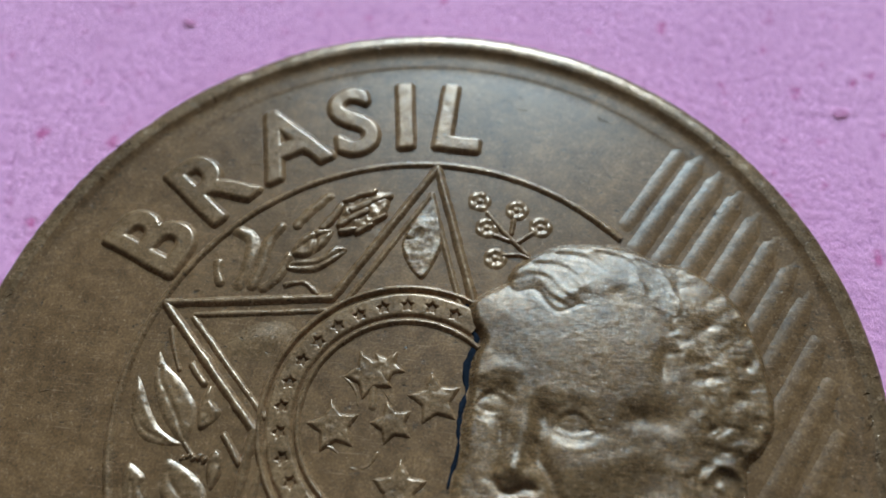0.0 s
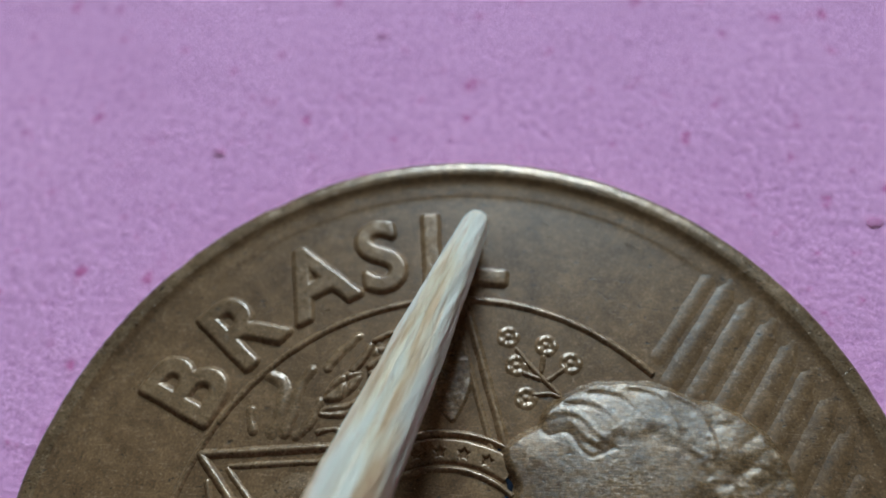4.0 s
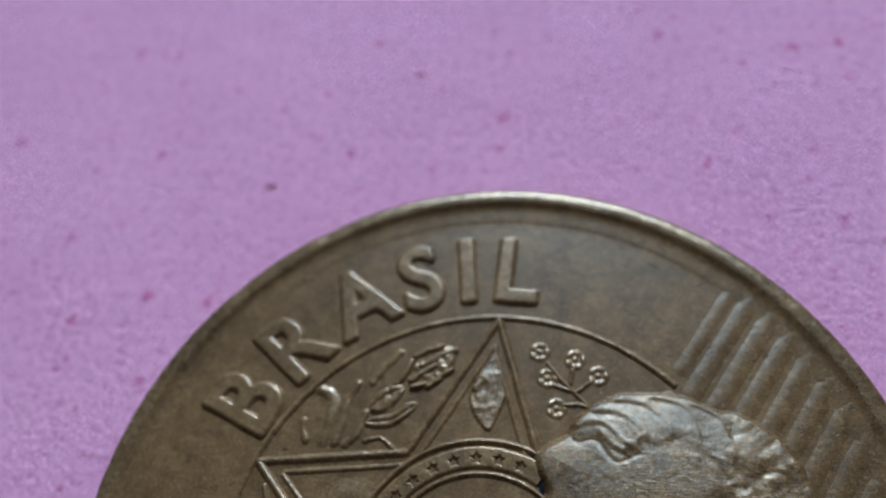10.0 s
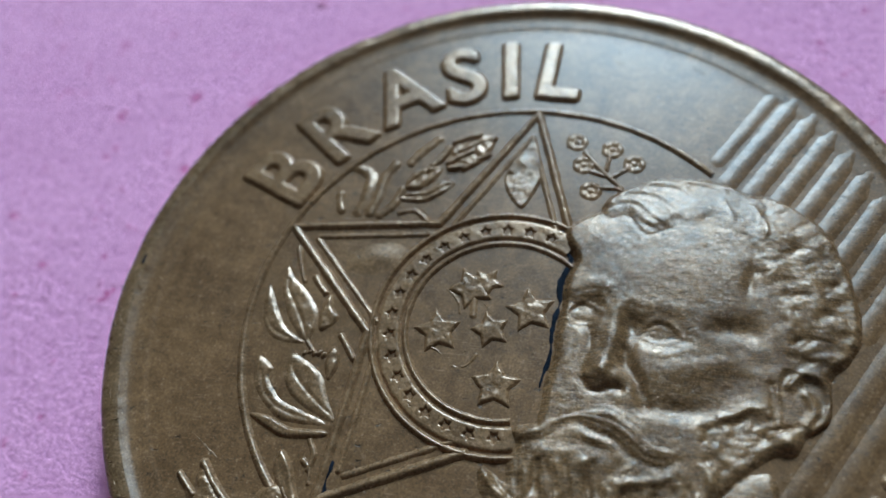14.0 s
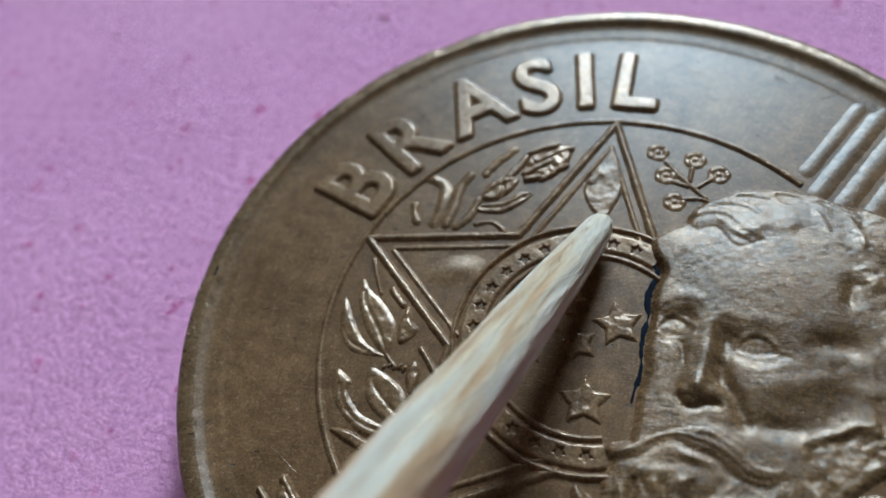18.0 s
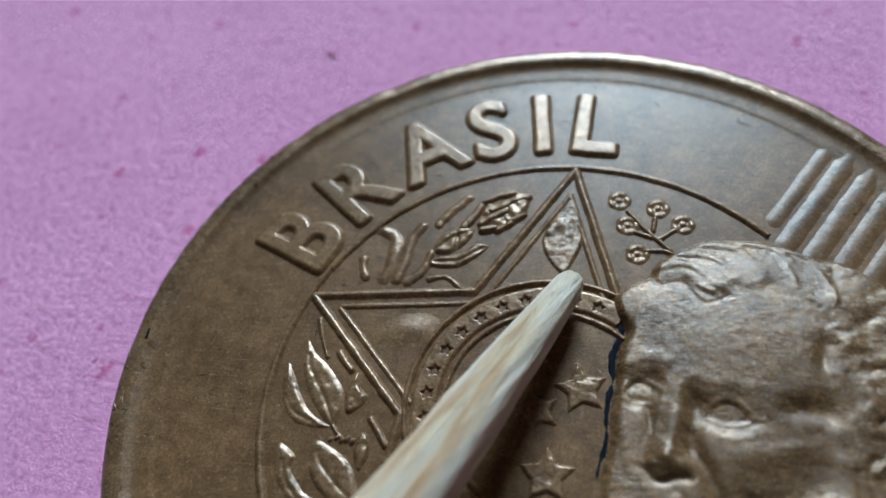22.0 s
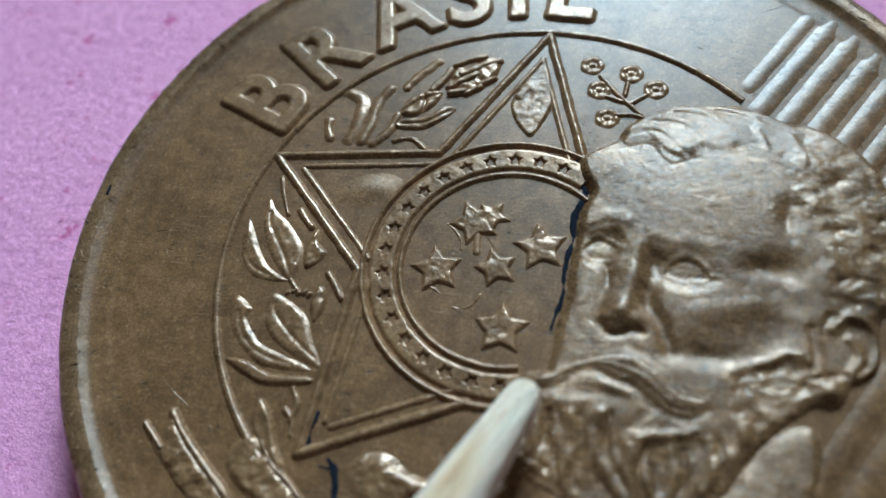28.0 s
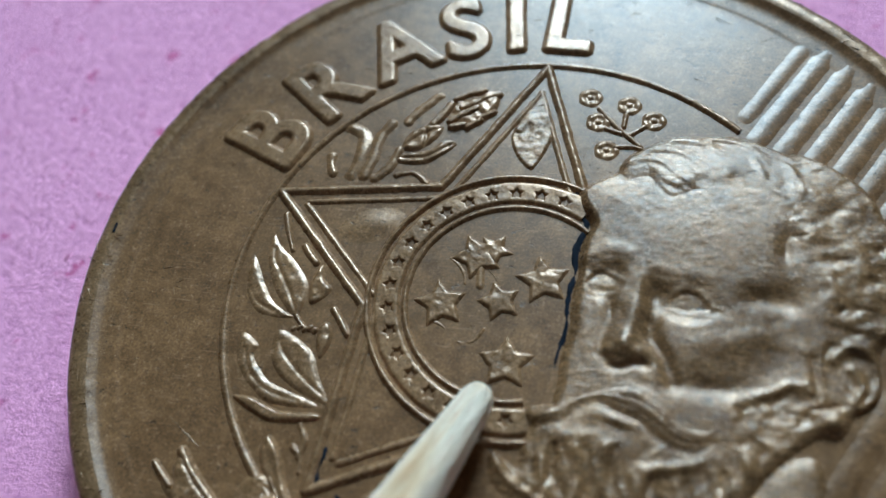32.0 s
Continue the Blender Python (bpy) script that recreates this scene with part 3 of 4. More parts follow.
    form("leaf", [(-6.97, -4.42), (-6.35, -4.75), (-5.72, -4.95), (-4.59, -4.80), (-4.63, -4.60), (-5.61, -4.64), (-6.43, -4.37)], 0.09, 0.16, coin)
    form("leaf", [(-5.06, -2.12), (-5.12, -2.65), (-4.90, -3.15), (-4.70, -2.7), (-4.80, -2.2)], 0.09, 0.16, coin, rough=0.06)
    track("leaf", [(-4.85, -1.72), (-4.60, -2.02), (-4.32, -2.40)], 0.11, 0.09, coin)
    track("stem", [(-5.84, -2.02), (-5.66, -2.22), (-5.55, -2.32)], 0.08, 0.07, coin)
    for k in range(5):
        ridge("bud", (-5.84 + 0.15 * k, -2.42 + 0.05 * (k % 2)), (-5.80 + 0.15 * k, -2.36 + 0.05 * (k % 2)), 0.07, 0.08, coin)
    track("stem", [(-4.95, -4.95), (-4.75, -5.3), (-4.8, -5.75)], 0.09, 0.07, coin, wobble=0.06)
    track("stem", [(-5.0, -5.5), (-4.75, -5.75), (-4.7, -6.1)], 0.09, 0.07, coin, wobble=0.06)
    # flowers and their stems
    for cx, cy in ((1.38, 6.0), (2.53, 5.76), (3.25, 5.22), (1.66, 5.09), (1.97, 4.08)):
        x, y = grid(cx - 0.45, cx + 0.45, cy - 0.45, cy + 0.45, 0.025)
        rho, ang = np.hypot(x - cx, y - cy), np.arctan2(y - cy, x - cx)
        z = 0.07 * np.exp(-((rho - 0.25) / 0.11) ** 2) * (0.85 + 0.2 * np.cos(5 * ang)) + 0.08 * np.exp(-(rho / 0.08) ** 2) - 0.02
        sheet("flower", x, y, z, rho < 0.44, RAISED, coin)
    for pts in ([(1.65, 5.6), (2.2, 4.95), (2.9, 4.25)], [(2.45, 5.4), (2.4, 4.95)], [(3.0, 5.0), (2.55, 4.62)], [(1.9, 4.85), (2.35, 4.70)], [(2.2, 4.2), (2.65, 4.25), (2.95, 4.15)]):
        track("flower_stem", pts, 0.085, 0.08, coin)


plants()


def ribbons():
    form("ribbon", [(-8.46, -6.32), (-7.95, -6.98), (-6.92, -7.82), (-6.16, -8.2), (-4.9, -8.85), (-4.1, -9.1), (-4.0, -8.7), (-4.7, -8.4), (-5.53, -8.0), (-5.9, -7.66), (-7.13, -6.67), (-7.80, -5.93), (-7.90, -6.4), (-7.80, -6.85), (-8.1, -6.6)],
         0.10, 0.30, coin, rough=0.10, label="folded ribbon below the sprig")
    track("ribbon_fold", [(-7.80, -5.97), (-7.13, -6.67), (-5.9, -7.66), (-5.53, -8.0), (-4.6, -8.4)], 0.15, 0.15, coin)
    track("ribbon_fold", [(-8.42, -6.34), (-8.1, -6.62), (-7.82, -6.86)], 0.11, 0.12, coin)
    form("ribbon", [(-5.82, -5.75), (-5.70, -5.28), (-5.31, -5.62), (-4.93, -6.37), (-4.52, -7.06), (-4.72, -7.10), (-5.42, -6.45)], 0.09, 0.2, coin, crests=[[(-5.68, -5.4), (-5.33, -5.75), (-5.0, -6.4), (-4.6, -7.0)]])
    form("ribbon", [(-5.98, -6.43), (-6.10, -7.03), (-5.43, -7.61), (-4.61, -7.98), (-3.6, -8.4), (-3.25, -8.1), (-3.85, -7.66), (-4.52, -7.11), (-5.0, -6.7), (-5.48, -6.25)], 0.10, 0.3, coin, rough=0.10)
    track("ribbon_fold", [(-5.35, -6.35), (-4.95, -6.85), (-4.50, -7.14), (-3.85, -7.68), (-3.3, -8.05)], 0.10, 0.11, coin)
    # hilt of the upright sword beside the beard
    form("hilt", [(-3.12, -6.75), (-3.0, -6.4), (-2.68, -6.22), (-2.25, -6.2), (-1.85, -6.42), (-1.5, -6.85), (-1.6, -7.3), (-2.1, -7.55), (-2.75, -7.4)], 0.11, 0.5, coin, rough=0.10)
    track("hilt_guard", [(-2.0, -6.72), (-1.5, -6.86), (-0.6, -6.84), (0.5, -6.74)], 0.27, 0.13, coin, wobble=0.04)


ribbons()


def stripes():
    # broad parallel bars with narrow gaps between the portrait and the rim
    d = np.array((math.cos(radians(58.3)), math.sin(radians(58.3))))
    nrm = np.array((d[1], -d[0]))
    ridge("stripe", 2.04 * nrm + 7.75 * d, 2.04 * nrm + 10.95 * d, 0.24, 0.024, coin, FIELD, step=0.04, wobble=0.03)
    for k, near in enumerate((7.2, 7.2, 7.2, 7.2, 6.9, 6.5, 6.0, 5.0, -1.0, -4.0)):
        p = 2.70 + 0.79 * k
        far = math.sqrt((11.8 if k < 7 else 11.35)**2 - p * p) - 0.25
        ridge("stripe", p * nrm + near * d, p * nrm + far * d, 0.31, 0.038, coin, FIELD, step=0.045, soft=1.0, wobble=0.03)
    # the worn lettering beside the rim, shown as plain bars
    for k in range(6):
        along = 0.35 + 0.72 * k
        c = 10.80 * nrm + along * d
        across = np.array((math.cos(radians(-30 + 4 * k)), math.sin(radians(-30 + 4 * k))))
        ridge("lettering", c - 0.26 * across, c + 0.26 * across, 0.25, 0.09, coin, soft=0.7, wobble=0.05)


stripes()


HEAD = [(1.32, 2.53), (1.68, 2.93), (2.27, 3.30), (2.39, 3.63), (2.70, 4.0), (3.58, 4.58), (4.31, 4.72), (5.05, 4.77), (5.78, 4.71), (6.69, 4.33), (7.39, 4.20), (8.0, 3.88), (8.6, 3.38),
        (9.08, 2.57), (9.41, 1.58), (9.54, 0.62), (9.55, -0.2), (9.2, -0.95), (8.75, -1.45), (8.66, -2.05), (8.55, -2.65), (8.05, -3.15), (7.72, -3.66), (7.35, -3.74), (6.84, -4.05),
        (5.9, -4.8), (4.0, -5.2), (2.0, -4.9), (1.0, -4.2), (1.18, -3.5), (1.25, -3.0), (1.25, -2.5), (1.34, -2.0), (1.41, -1.5), (1.39, -1.1), (1.43, -0.45), (1.50, -0.05), (1.47, 0.45), (1.55, 0.99), (1.71, 1.47), (1.44, 1.94)]
BEARD = [(0.59, -3.90), (1.2, -3.6), (3.0, -3.2), (5.2, -3.4), (7.0, -3.6), (6.45, -4.36), (5.97, -4.97), (5.69, -5.39), (5.2, -6.1), (4.5, -6.5), (3.6, -6.72), (2.5, -6.72), (1.5, -6.5), (0.5, -6.1), (-0.02, -5.7), (-0.20, -5.2),
         (-0.08, -4.95), (0.25, -5.15), (0.55, -5.3), (0.50, -4.8), (0.70, -4.3)]
BUST = [(6.2, -4.5), (6.75, -4.28), (7.2, -4.3), (7.32, -5.16), (7.1, -6.1), (7.3, -7.6), (6.6, -9.0), (4.2, -9.6), (1.8, -8.9), (1.3, -7.4), (2.2, -6.4), (4.2, -6.2), (5.5, -5.3)]
HAIR = [(2.35, 3.25), (2.60, 2.99), (3.14, 3.11), (3.44, 2.74), (3.73, 2.43), (4.08, 2.53), (4.42, 2.72), (5.13, 2.76), (5.55, 2.93), (6.0, 2.75), (6.38, 2.36), (6.66, 1.55), (6.95, 0.85), (7.2, 0.1), (7.15, -0.6), (7.4, -1.25), (8.1, -1.35), (9.0, -1.2),
        (9.9, -0.5), (9.9, 1.6), (9.3, 3.2), (7.8, 4.5), (5.0, 5.1), (3.2, 4.7), (2.2, 3.9)]


def portrait():
    x, y = grid(-0.5, 9.9, -9.7, 5.0, 0.036)

    def blob(cx, cy, rx, ry, turn=0.0):
        c, s = math.cos(radians(turn)), math.sin(radians(turn))
        u, v = (x - cx) * c + (y - cy) * s, -(x - cx) * s + (y - cy) * c
        return np.exp(-((u / rx) ** 2 + (v / ry) ** 2))

    def stroke(points, w):
        return np.exp(-((gap(x, y, curve(points, per=4)) / w) ** 2))

    def region(outline, soft):
        q = np.clip(depth_in(x, y, outline) / soft, 0, 1)
        return q * q * (3 - 2 * q)

    warp = 0.6 * rough_noise(x * 0.8, y * 0.8)
    head, beard_in, bust = depth_in(x, y, HEAD), depth_in(x, y, BEARD), depth_in(x, y, BUST)
    ragged = 0.05 * rough_noise(x * 2.2, y * 2.2)
    face = np.maximum(head + ragged * (x > 2.2), beard_in + ragged * 1.5)
    inside = np.maximum(face, bust)
    # rounded edge, then a low dome
    h = raised(face, 0.28, 0.14) + np.where(face > 0, 0.15 * (1 - np.exp(-np.clip(face, 0, 4) / 1.3)), 0)
    low = raised(bust, 0.25, 0.10) + np.where(bust > 0, 0.05 * (1 - np.exp(-np.clip(bust, 0, 3))) + 0.03 * rough_noise(x * 1.4, y * 1.4), 0)
    h = np.where(face > 0.02, h, np.where(bust > 0, np.maximum(low - 0.10 * np.exp(-np.clip(-face, 0, 9) / 0.12), 0.01), h))
    on = np.clip(face / 0.2, 0, 1)
    dome = h.copy()
    # hair stands over the forehead
    hair = region(HAIR, 0.4) * on
    h += 0.035 * hair - on * 0.035 * np.clip(y - 2.7, 0, 3)
    crown = np.clip((y - 2.3) / 0.8, 0, 1) * np.clip((7.6 - x) / 1.5, 0, 1)
    # forehead, brows and temples
    h += on * 0.15 * blob(4.8, 1.7, 4.2, 2.8) + on * (0.03 * blob(4.1, 1.2, 1.7, 1.1) + 0.014 * stroke([(3.1, 0.2), (4.0, 0.06), (4.8, -0.05)], 0.22) + 0.03 * stroke([(1.75, 0.42), (2.25, 0.62), (2.7, 0.55)], 0.2))
    h -= on * 0.035 * region([(5.40, -0.10), (5.75, 0.05), (6.25, 0.0), (6.36, 0.52), (6.46, 1.33), (6.62, 1.6), (6.85, 1.1), (7.0, 0.5), (7.12, -0.2), (7.05, -0.8), (7.2, -1.4), (6.9, -1.8), (6.2, -1.5), (5.8, -0.9)], 0.6)
    # sunken eyes under the brow edge
    right_socket = [(3.10, 0.0), (3.59, -0.06), (4.02, -0.15), (4.43, -0.09), (4.82, -0.34), (5.25, -0.95), (4.9, -1.25), (4.36, -1.5), (3.8, -1.55), (3.35, -2.0), (3.15, -1.3), (3.08, -0.6)]
    left_socket = [(1.60, 0.08), (1.91, 0.28), (2.24, 0.38), (2.58, 0.40), (2.82, -0.08), (2.62, -0.8), (2.45, -1.5), (2.1, -1.0), (1.7, -0.75)]
    h -= 0.09 * region(right_socket, 0.6) * np.clip((y + 2.1) / 1.2, 0, 1) + 0.085 * region(left_socket, 0.42)
    for brow in ([(2.95, -0.06), (3.15, 0.02), (3.59, -0.05), (4.02, -0.14), (4.43, -0.08), (4.82, -0.33), (5.2, -0.85)], [(1.62, 0.10), (1.91, 0.30), (2.24, 0.42), (2.6, 0.42)]):
        h -= 0.009 * stroke(brow, 0.08)
    h += 0.010 * blob(4.25, -0.76, 0.36, 0.17, -8) + 0.013 * stroke([(3.76, -0.73), (3.96, -0.47), (4.29, -0.36), (4.60, -0.51), (4.85, -0.85)], 0.075) + 0.015 * stroke([(3.85, -0.95), (4.25, -1.05), (4.68, -0.98), (4.85, -0.85)], 0.07)
    h -= 0.012 * stroke([(3.72, -0.50), (3.95, -0.28), (4.3, -0.19), (4.65, -0.33), (5.0, -0.75)], 0.08) + 0.010 * stroke([(3.9, -1.22), (4.3, -1.3), (4.8, -1.18)], 0.08) + 0.012 * stroke([(3.80, -0.80), (3.98, -0.59), (4.29, -0.49), (4.58, -0.62)], 0.05)
    h += 0.025 * blob(2.05, -0.36, 0.29, 0.16, -6) + 0.018 * stroke([(1.66, -0.32), (1.83, -0.07), (2.06, 0.08), (2.39, -0.05), (2.67, -0.27)], 0.07) + 0.018 * stroke([(1.72, -0.55), (2.02, -0.66), (2.38, -0.64)], 0.06)
    h -= 0.010 * stroke([(1.74, -0.36), (1.88, -0.18), (2.07, -0.06), (2.36, -0.17)], 0.05)
    h += 0.014 * stroke([(3.75, -1.22), (4.36, -1.36), (4.85, -1.2)], 0.14)
    # nose: a thin bridge running down to a round tip and its wings, a crease under them
    h += 0.055 * stroke([(3.10, -0.15), (3.02, -0.8), (2.90, -1.4), (2.79, -2.0)], 0.25) + 0.03 * stroke([(2.98, -1.0), (2.86, -1.5), (2.78, -2.05)], 0.34)
    h += 0.095 * blob(2.73, -2.08, 0.30, 0.36, 10) + 0.065 * blob(3.15, -2.20, 0.20, 0.17, -15) + 0.045 * blob(2.44, -2.22, 0.14, 0.17)
    h -= 0.06 * stroke([(2.28, -2.36), (2.48, -2.60), (2.78, -2.62), (3.03, -2.50), (3.30, -2.50)], 0.10) + 0.03 * stroke([(2.42, -1.0), (2.26, -1.7), (2.18, -2.25)], 0.14)
    # cheek, fold beside the nose, hollow over the whiskers
    h += 0.035 * blob(5.0, -1.75, 0.8, 0.45, 5) + 0.03 * blob(4.5, -2.0, 0.55, 0.45) + 0.02 * blob(1.8, -1.6, 0.2, 0.6)
    h -= 0.04 * stroke([(3.28, -1.75), (3.58, -2.02), (3.78, -2.4), (3.90, -2.85)], 0.20) + 0.045 * blob(5.0, -2.85, 1.1, 0.26, 3)
    # the deep inner corner of the eye, the fold from the nose to the mouth, the sunken cheek and temple
    h -= 0.06 * blob(3.45, -0.45, 0.30, 0.45, 20) + 0.065 * stroke([(3.30, -1.35), (3.50, -1.85), (3.78, -2.3), (4.0, -2.9)], 0.20) + 0.05 * stroke([(3.38, -0.7), (3.36, -1.1), (3.40, -1.6)], 0.22)
    h -= 0.03 * blob(4.7, -2.95, 0.75, 0.20, -2) + on * 0.075 * (blob(6.0, -0.45, 0.45, 0.26, 10) + blob(6.7, -0.45, 0.35, 0.35) + blob(6.65, 1.05, 0.22, 0.5, -10))
    h += 0.025 * blob(5.75, -1.5, 0.5, 0.22, 20)
    cheek = [(3.5, -1.35), (5.0, -1.5), (6.8, -1.2), (7.1, -2.2), (6.3, -2.85), (5.2, -3.35), (4.3, -3.35), (3.75, -2.7)]
    h -= region(cheek, 0.7) * 0.055 * np.clip((-1.25 - y) / 1.6, 0, 1)
    # the side of the face and the foot of the beard fall away
    h -= on * 0.085 * blob(6.2, -2.2, 1.1, 1.4) + on * 0.10 * np.clip((-4.2 - y) / 2.4, 0, 1)
    # front locks curling back from the brow, and waves over the crown
    for lock, w in (([(2.55, 3.55), (3.05, 3.70), (3.50, 3.50), (3.88, 3.05), (4.2, 2.85)], 0.13), ([(3.0, 4.05), (3.7, 4.05), (4.2, 3.7), (4.5, 3.2)], 0.15), ([(3.7, 4.45), (4.5, 4.35), (5.0, 3.9), (5.3, 3.3)], 0.15),
                    ([(4.8, 4.6), (5.6, 4.4), (6.0, 3.9), (6.2, 3.3)], 0.16), ([(6.0, 4.4), (6.7, 4.0), (7.0, 3.4), (7.1, 2.8)], 0.15), ([(3.3, 3.3), (3.55, 2.95), (3.9, 2.75)], 0.1)):
        h += on * 0.024 * stroke(lock, w)
        h -= on * 0.016 * stroke([(px + 0.12, py - 0.20) for px, py in lock], 0.09)
    h -= on * 0.022 * stroke([(2.40, 3.16), (2.60, 2.93), (3.14, 3.04), (3.44, 2.66), (3.73, 2.36), (4.08, 2.45), (4.42, 2.64)], 0.07)
    h += hair * (1 - 0.7 * crown) * (0.085 * rough_noise(x * 1.1 + warp, y * 1.4 + warp, 4))
    for cx, cy, r, turn in ((7.82, 0.77, 0.38, 5), (7.72, 0.26, 0.2, 8), (8.0, -0.62, 0.42, 7), (7.0, 1.42, 0.36, -14), (8.16, -1.12, 0.32, 4), (8.57, 0.22, 0.25, 0), (8.27, 1.52, 0.22, 10), (8.9, 1.2, 0.2, -10), (8.7, 2.4, 0.25, -30), (7.9, 2.2, 0.22, 20),
                            (7.5, -0.1, 0.22, 10), (8.95, -0.3, 0.2, -5)):
        h -= (0.035 + 0.06 * np.clip(rough_noise(x * 2.5, y * 2.5), -0.4, 0.6)) * blob(cx, cy, 0.8 * r, 0.13, turn)
    # moustache with its strands
    top, under = [(0.63, -4.0), (1.15, -3.58), (1.77, -3.36), (2.40, -3.10), (2.90, -2.90), (3.19, -2.95), (3.86, -3.27), (4.21, -3.70), (4.77, -3.85), (5.0, -3.75)], [(4.86, -4.23), (4.50, -4.45), (4.04, -4.45), (3.63, -4.24), (3.25, -3.92), (2.71, -3.76), (2.29, -3.57), (1.82, -3.73), (1.39, -4.13), (0.76, -4.27)]
    h += region(top + under, 0.40) * (0.055 + 0.05 * rough_noise(x * 1.5, y * 2.2, 3))
    h -= 0.018 * stroke(under, 0.10)
    for k in (0.25, 0.5, 0.72):
        mid = [tuple((1 - k) * np.array(a) + k * np.array(b)) for a, b in zip(top[1:9:1], under[::-1][1:9])]
        h -= 0.010 * stroke(mid, 0.05)
    h += 0.045 * blob(2.72, -3.95, 0.38, 0.11, -14) + 0.03 * blob(1.75, -4.42, 0.6, 0.14, 8)
    h += 0.06 * stroke([(3.35, -5.05), (4.0, -4.92), (4.62, -4.72)], 0.13)
    # beard: upright wavy strands
    beard = np.clip(beard_in * 3, 0, 1) * np.clip((-4.25 - y + 0.06 * (x - 2)) * 1.6, 0, 1)
    h += beard * 0.13 * rough_noise(x * 1.9 + 0.7 * np.sin(y * 1.5 + x) + 1.2 * warp, y * 0.75 + 0.3 * warp, 3)
    for strand in ([(-0.1, -5.05), (0.25, -5.5), (0.7, -5.8), (1.2, -6.0)], [(1.1, -4.7), (1.05, -5.3), (0.85, -5.8)], [(1.8, -4.7), (1.95, -5.4), (1.75, -6.1), (2.05, -6.5)], [(2.5, -4.6), (2.45, -5.3), (2.7, -5.9)],
                   [(3.3, -5.3), (3.2, -5.9), (3.5, -6.5)], [(4.1, -5.2), (4.2, -5.8), (4.0, -6.3)], [(4.9, -4.9), (5.0, -5.5), (4.8, -6.0)]):
        h += 0.04 * stroke(strand, 0.13) - 0.035 * stroke([(px + 0.24, py) for px, py in strand], 0.08)
    # whiskers before the ear
    side = region([(5.3, -3.2), (6.2, -2.7), (7.1, -2.3), (7.3, -3.2), (6.8, -3.9), (6.0, -4.6), (5.3, -4.2)], 0.3)
    h += side * 0.10 * rough_noise(x * 1.5 + y + warp, y * 1.8 - x, 3)
    h += 0.045 * stroke([(5.9, -2.95), (6.25, -2.82), (6.6, -2.60), (7.05, -2.68)], 0.12) + 0.03 * stroke([(5.4, -3.5), (5.8, -3.9), (6.2, -4.2)], 0.1)
    # ear
    h -= 0.05 * region([(7.35, -1.5), (8.0, -1.45), (8.6, -1.8), (8.5, -2.7), (7.9, -3.1), (7.3, -3.0)], 0.2)
    h += 0.07 * stroke([(7.60, -1.85), (7.79, -1.62), (8.05, -1.52), (8.38, -1.62), (8.58, -2.11), (8.48, -2.63), (8.18, -2.98)], 0.12) + 0.06 * stroke([(8.0, -2.06), (8.20, -2.46), (7.99, -2.88)], 0.11)
    h += 0.09 * blob(7.50, -3.40, 0.28, 0.22, 20) - 0.05 * stroke([(7.2, -3.12), (7.6, -2.98)], 0.07) - 0.05 * stroke([(7.15, -1.9), (7.2, -2.6), (7.0, -3.3)], 0.12)
    h = np.where(face > 0, dome + 1.3 * (h - dome), h)
    h += np.where(inside > 0.05, 0.012 * (1 - 0.6 * crown) * rough_noise(x * 5, y * 5, 3) + 0.008 * rough_noise(x * 1.6 + 7, y * 1.6, 2), 0)
    sheet("portrait_relief", x, y, np.where(inside > 0, np.maximum(h, 0.02), inside * 0.6), inside > -0.06, PORTRAIT, coin, "raised relief head with wavy hair and beard")
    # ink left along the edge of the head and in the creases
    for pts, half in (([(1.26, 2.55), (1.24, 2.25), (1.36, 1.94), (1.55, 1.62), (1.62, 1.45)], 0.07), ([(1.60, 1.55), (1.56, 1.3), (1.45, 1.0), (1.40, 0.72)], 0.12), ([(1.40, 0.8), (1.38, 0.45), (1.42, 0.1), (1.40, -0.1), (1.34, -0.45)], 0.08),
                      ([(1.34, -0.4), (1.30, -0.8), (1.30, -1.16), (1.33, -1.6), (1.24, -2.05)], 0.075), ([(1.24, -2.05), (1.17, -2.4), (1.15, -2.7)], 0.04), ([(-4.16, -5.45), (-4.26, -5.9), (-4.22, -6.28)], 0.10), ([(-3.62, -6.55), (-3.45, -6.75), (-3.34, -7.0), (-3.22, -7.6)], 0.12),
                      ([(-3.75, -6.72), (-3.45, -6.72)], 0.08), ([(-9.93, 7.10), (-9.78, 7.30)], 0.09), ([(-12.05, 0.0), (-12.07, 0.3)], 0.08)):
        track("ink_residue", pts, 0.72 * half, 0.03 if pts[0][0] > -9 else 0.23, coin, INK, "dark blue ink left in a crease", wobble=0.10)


portrait()


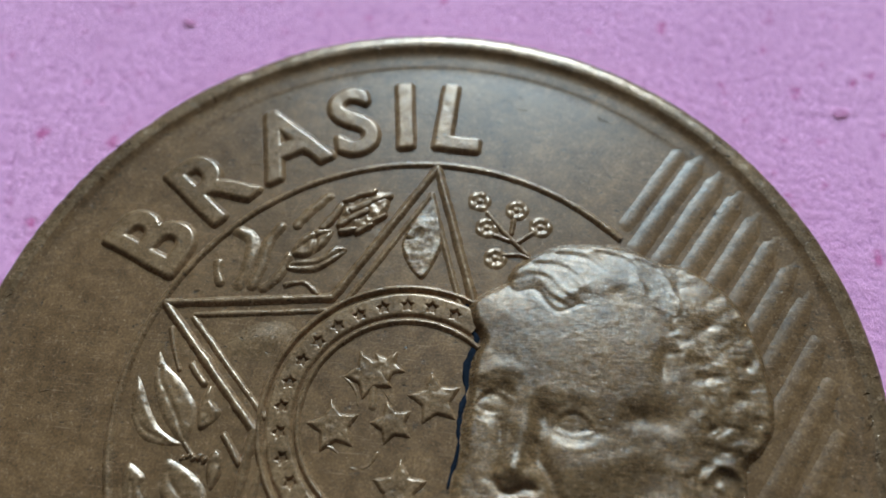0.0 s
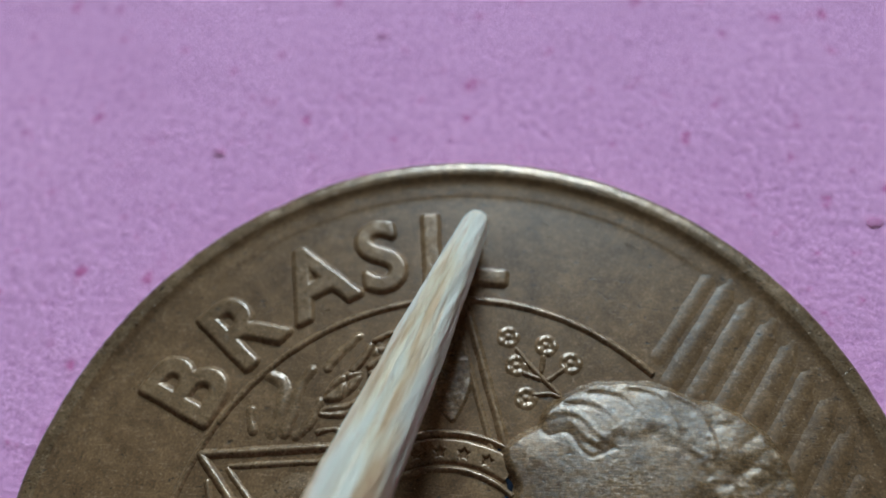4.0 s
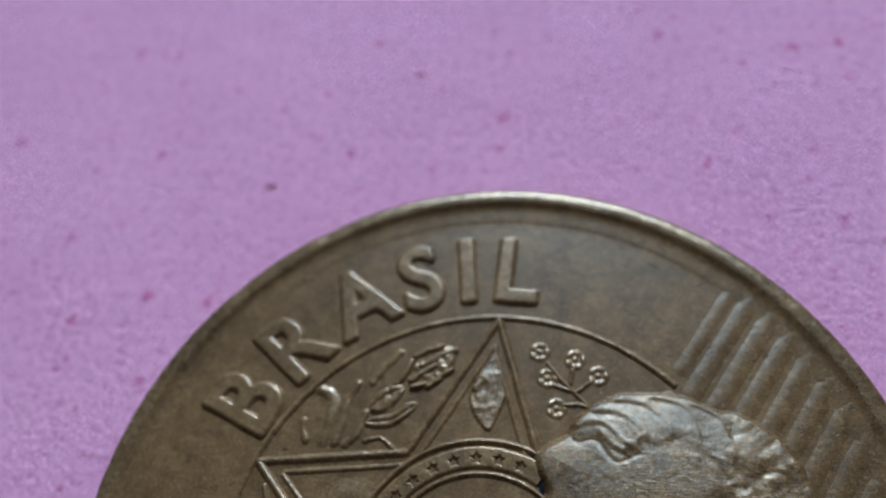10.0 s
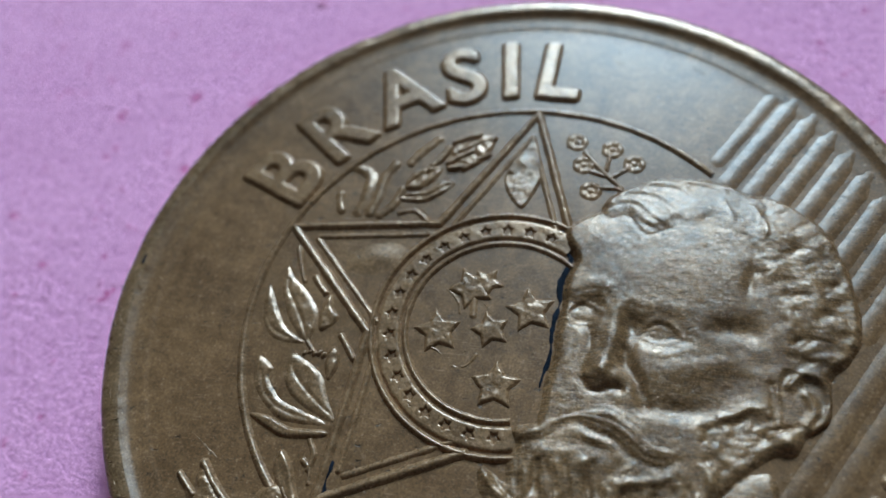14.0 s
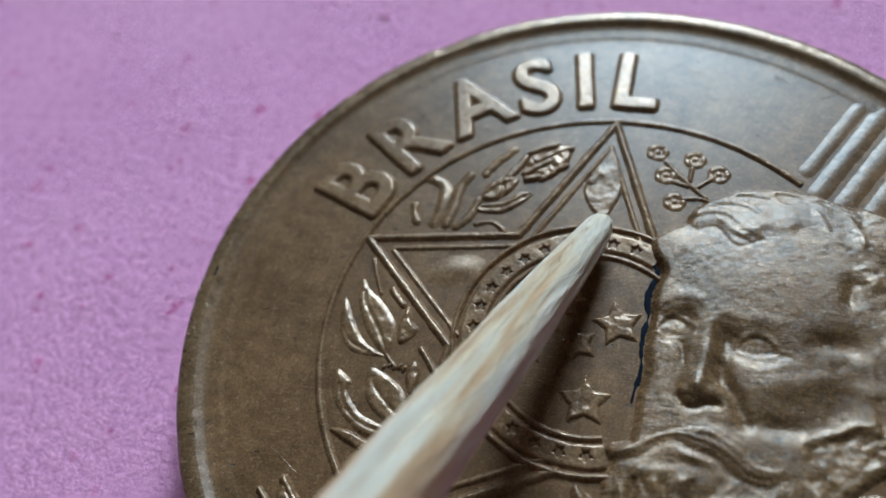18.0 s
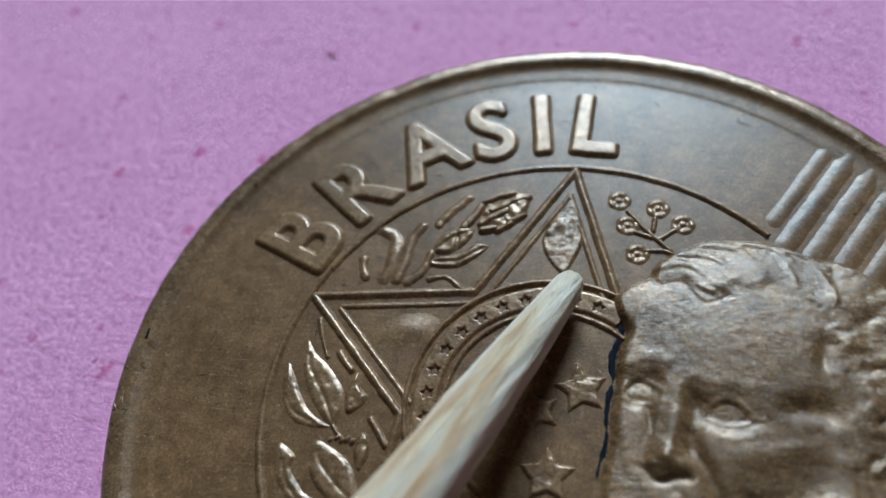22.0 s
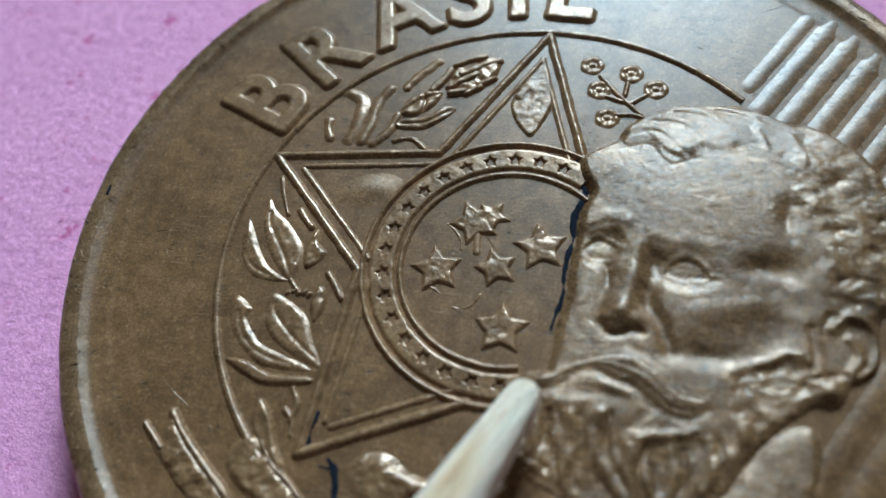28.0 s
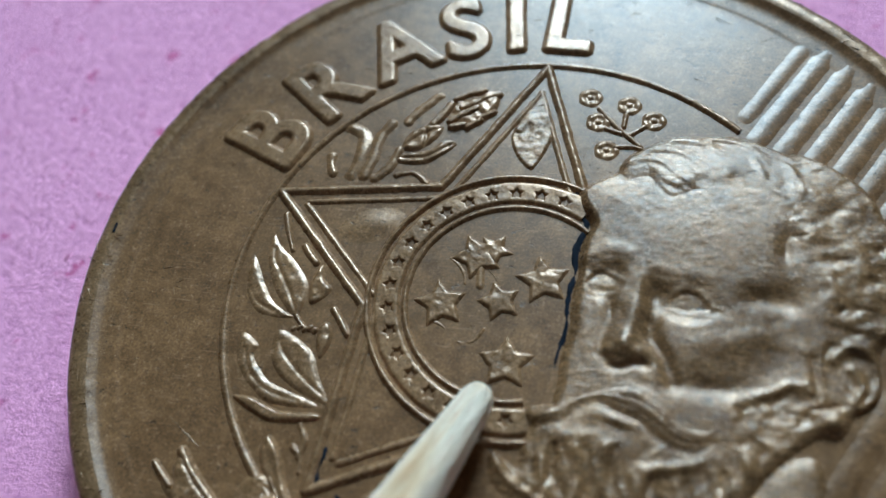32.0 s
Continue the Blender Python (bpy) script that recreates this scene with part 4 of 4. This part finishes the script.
# ---- toothpick, tip at its origin, pointing up along z ----
def toothpick():
    thing = tagged(new("toothpick"), "pale wooden toothpick with a blunt fibrous tip", "toothpick")
    s = np.array([0, 0.03, 0.1, 0.22, 0.5, 1, 2, 3, 4, 5, 6, 8, 10, 12, 15, 20, 30, 45, 55, 60, 63, 64.5, 65])
    r = np.interp(s, [0, 0.03, 0.1, 0.22, 0.5, 2, 5, 10, 15, 50, 60, 64.5, 65], [0.02, 0.20, 0.30, 0.36, 0.43, 0.56, 0.74, 0.95, 1.02, 1.05, 0.8, 0.45, 0.1])
    s_f = np.concatenate([[0, 0.03, 0.07, 0.12, 0.2], np.arange(0.3, 16, 0.09), [17, 20, 30, 45, 55, 60, 63, 64.5, 65]])
    r_f = np.interp(s_f, s, r)
    a = np.linspace(0, 2 * np.pi, 73)
    facet = 1 + 0.035 * np.cos(5 * a + 0.4) + 0.02 * np.cos(9 * a)
    ca, sa, along = np.cos(a)[None], np.sin(a)[None], s_f[:, None]
    rough = 1 + 0.06 * rough_noise(ca * 3 + 0.15 * along, sa * 3 + 0.3 * along) + 0.045 * rough_noise(ca * 6 + 0.9 * along + 9, sa * 6 + 1.3 * along, 2)
    rad = r_f[:, None] * facet[None] * rough
    x, y = rad * np.cos(a), rad * np.sin(a)
    z = np.repeat(s_f[:, None], len(a), 1)
    ob = sheet("shaft", x, y, z - FACE, np.ones_like(z, bool), WOOD, thing)
    bm = bmesh.new()
    for _ in range(130):
        ang, at = RNG.uniform(0, 6.28), RNG.uniform(0.1, 9)
        base = Vector((math.cos(ang), math.sin(ang), 0)) * float(np.interp(at, s, r)) * MM * 0.98 + Vector((0, 0, at * MM))
        out = Vector((math.cos(ang), math.sin(ang), RNG.uniform(-1.5, 0.5))).normalized()
        m = Matrix.Translation(base) @ out.to_track_quat("Z", "Y").to_matrix().to_4x4()
        bmesh.ops.create_cone(bm, segments=4, radius1=0.016 * MM, radius2=0.004 * MM, depth=RNG.uniform(0.1, 0.3) * MM, matrix=m, cap_ends=True)
    tagged(part("fuzz", bm, WOOD, thing), "loose pale wood fibres", kind="stuff")
    return thing


pick = toothpick()


def motions():
    # tip place in mm, heading and rise of the shaft in degrees
    rows = [
        (0.00, -9.90, -26.76, 5.72, -106.8, 17.0),
        (0.25, -7.54, -14.04, 5.72, -107.3, 18.3),
        (0.40, -1.92, -0.24, 4.72, -113.9, 17.6),
        (0.50, 6.04, -2.06, 3.22, -109.3, 16.7),
        (0.60, 7.68, -0.89, 2.92, -119.6, 17.7),
        (0.80, 5.31, 3.62, 2.52, -118.5, 13.6),
        (1.00, 8.47, 7.16, 2.42, -119.2, 12.1),
        (1.20, 8.90, 7.51, 2.42, -118.4, 12.1),
        (1.50, 4.86, 7.09, 2.42, -111.5, 15.4),
        (2.00, 5.06, 11.39, 2.62, -111.1, 15.5),
        (2.50, 6.30, 8.59, 2.52, -113.0, 12.1),
        (3.00, 5.05, 10.01, 2.62, -112.6, 13.2),
        (3.50, 3.21, 9.95, 2.62, -108.1, 14.3),
        (5.50, -9.81, 5.29, 2.42, -89.2, 16.2),
        (6.00, -11.03, 1.21, 2.42, -80.4, 17.4),
        (6.40, -10.89, 1.87, 2.42, -78.4, 22.3),
        (6.60, 1.06, 7.47, 3.22, -99.2, 16.6),
        (6.80, 9.68, 8.81, 3.22, -115.2, 12.5),
        (7.00, 9.86, 10.44, 2.92, -115.3, 14.7),
        (7.20, 8.22, 8.90, 2.62, -114.0, 12.3),
        (7.50, 5.68, 9.42, 2.52, -110.5, 18.6),
        (8.00, 3.47, 10.64, 2.42, -109.4, 12.7),
        (8.50, -1.35, 10.65, 2.52, -98.9, 22.2),
        (9.00, -7.09, 8.24, 2.42, -98.6, 12.8),
        (9.20, -9.59, 5.67, 2.42, -85.5, 23.9),
        (9.50, -10.35, 3.98, 2.42, -82.1, 23.5),
        (9.80, -14.56, -5.47, 3.22, -101.1, 17.6),
        (10.30, -19.55, -27.03, 5.72, -105.4, 15.0),
        (14.60, -14.89, -26.18, 5.72, -107.3, 17.1),
        (15.20, -4.08, -4.73, 4.72, -109.0, 19.7),
        (15.50, -1.40, 0.70, 3.32, -111.4, 15.4),
        (16.00, -0.80, 1.44, 2.62, -109.7, 19.7),
        (16.50, -0.79, 2.35, 2.42, -107.4, 22.9),
        (17.00, -0.43, 3.14, 2.42, -107.9, 20.9),
        (17.50, 0.07, 3.19, 2.42, -108.4, 22.2),
        (18.00, -0.03, 2.75, 2.42, -109.9, 20.5),
        (18.50, 0.00, 2.53, 2.42, -108.9, 22.6),
        (19.00, 0.44, 2.56, 2.42, -108.7, 21.7),
        (19.50, -0.91, 3.19, 2.42, -106.7, 18.3),
        (20.00, -0.27, 3.38, 2.42, -110.9, 15.7),
        (20.50, 0.45, 2.97, 2.42, -112.2, 16.4),
        (21.00, 0.45, 2.95, 2.42, -113.6, 14.3),
        (21.50, 0.38, 2.71, 2.42, -114.4, 16.3),
        (22.00, 0.26, 2.75, 2.42, -114.2, 13.2),
        (22.50, 0.16, 2.55, 2.42, -110.0, 20.3),
        (23.00, -4.22, 2.19, 2.52, -110.3, 12.9),
        (23.50, -4.82, 3.12, 2.42, -102.2, 22.7),
        (24.00, -4.12, 3.39, 2.42, -107.4, 17.5),
        (24.50, -4.03, 3.57, 2.42, -106.3, 18.3),
        (25.00, -3.87, 3.54, 2.42, -109.8, 13.8),
        (25.50, -3.75, 3.72, 2.42, -101.3, 22.3),
        (27.50, 2.42, -6.21, 2.72, -113.1, 17.7),
        (28.00, 0.91, -4.43, 2.72, -111.2, 17.5),
        (28.30, -1.25, -2.85, 2.52, -105.9, 14.1),
        (28.60, -1.25, -2.56, 2.42, -103.3, 18.9),
        (29.00, -1.12, -2.43, 2.42, -111.6, 12.0),
        (29.30, -1.21, -2.64, 2.42, -105.5, 21.8),
        (29.60, -0.51, -2.64, 2.42, -109.9, 19.1),
        (30.00, 0.17, -1.61, 2.42, -112.9, 12.0),
        (30.30, -0.34, -1.27, 2.42, -115.5, 20.3),
        (30.60, -2.02, -0.26, 2.42, -108.3, 21.1),
        (31.00, -2.55, -0.22, 2.42, -108.7, 18.0),
        (31.40, -1.92, -1.79, 2.42, -103.4, 22.5),
        (31.60, -1.23, -2.79, 2.42, -106.0, 22.4),
        (31.80, -0.63, -3.82, 2.42, -108.8, 17.5),
        (32.00, -0.42, -3.69, 2.42, -110.5, 17.6),
    ]
    walk(pick, [(t, pose(x * MM, y * MM, z * MM, 0, 90 - rise, heading)) for t, x, y, z, heading, rise in rows])


motions()
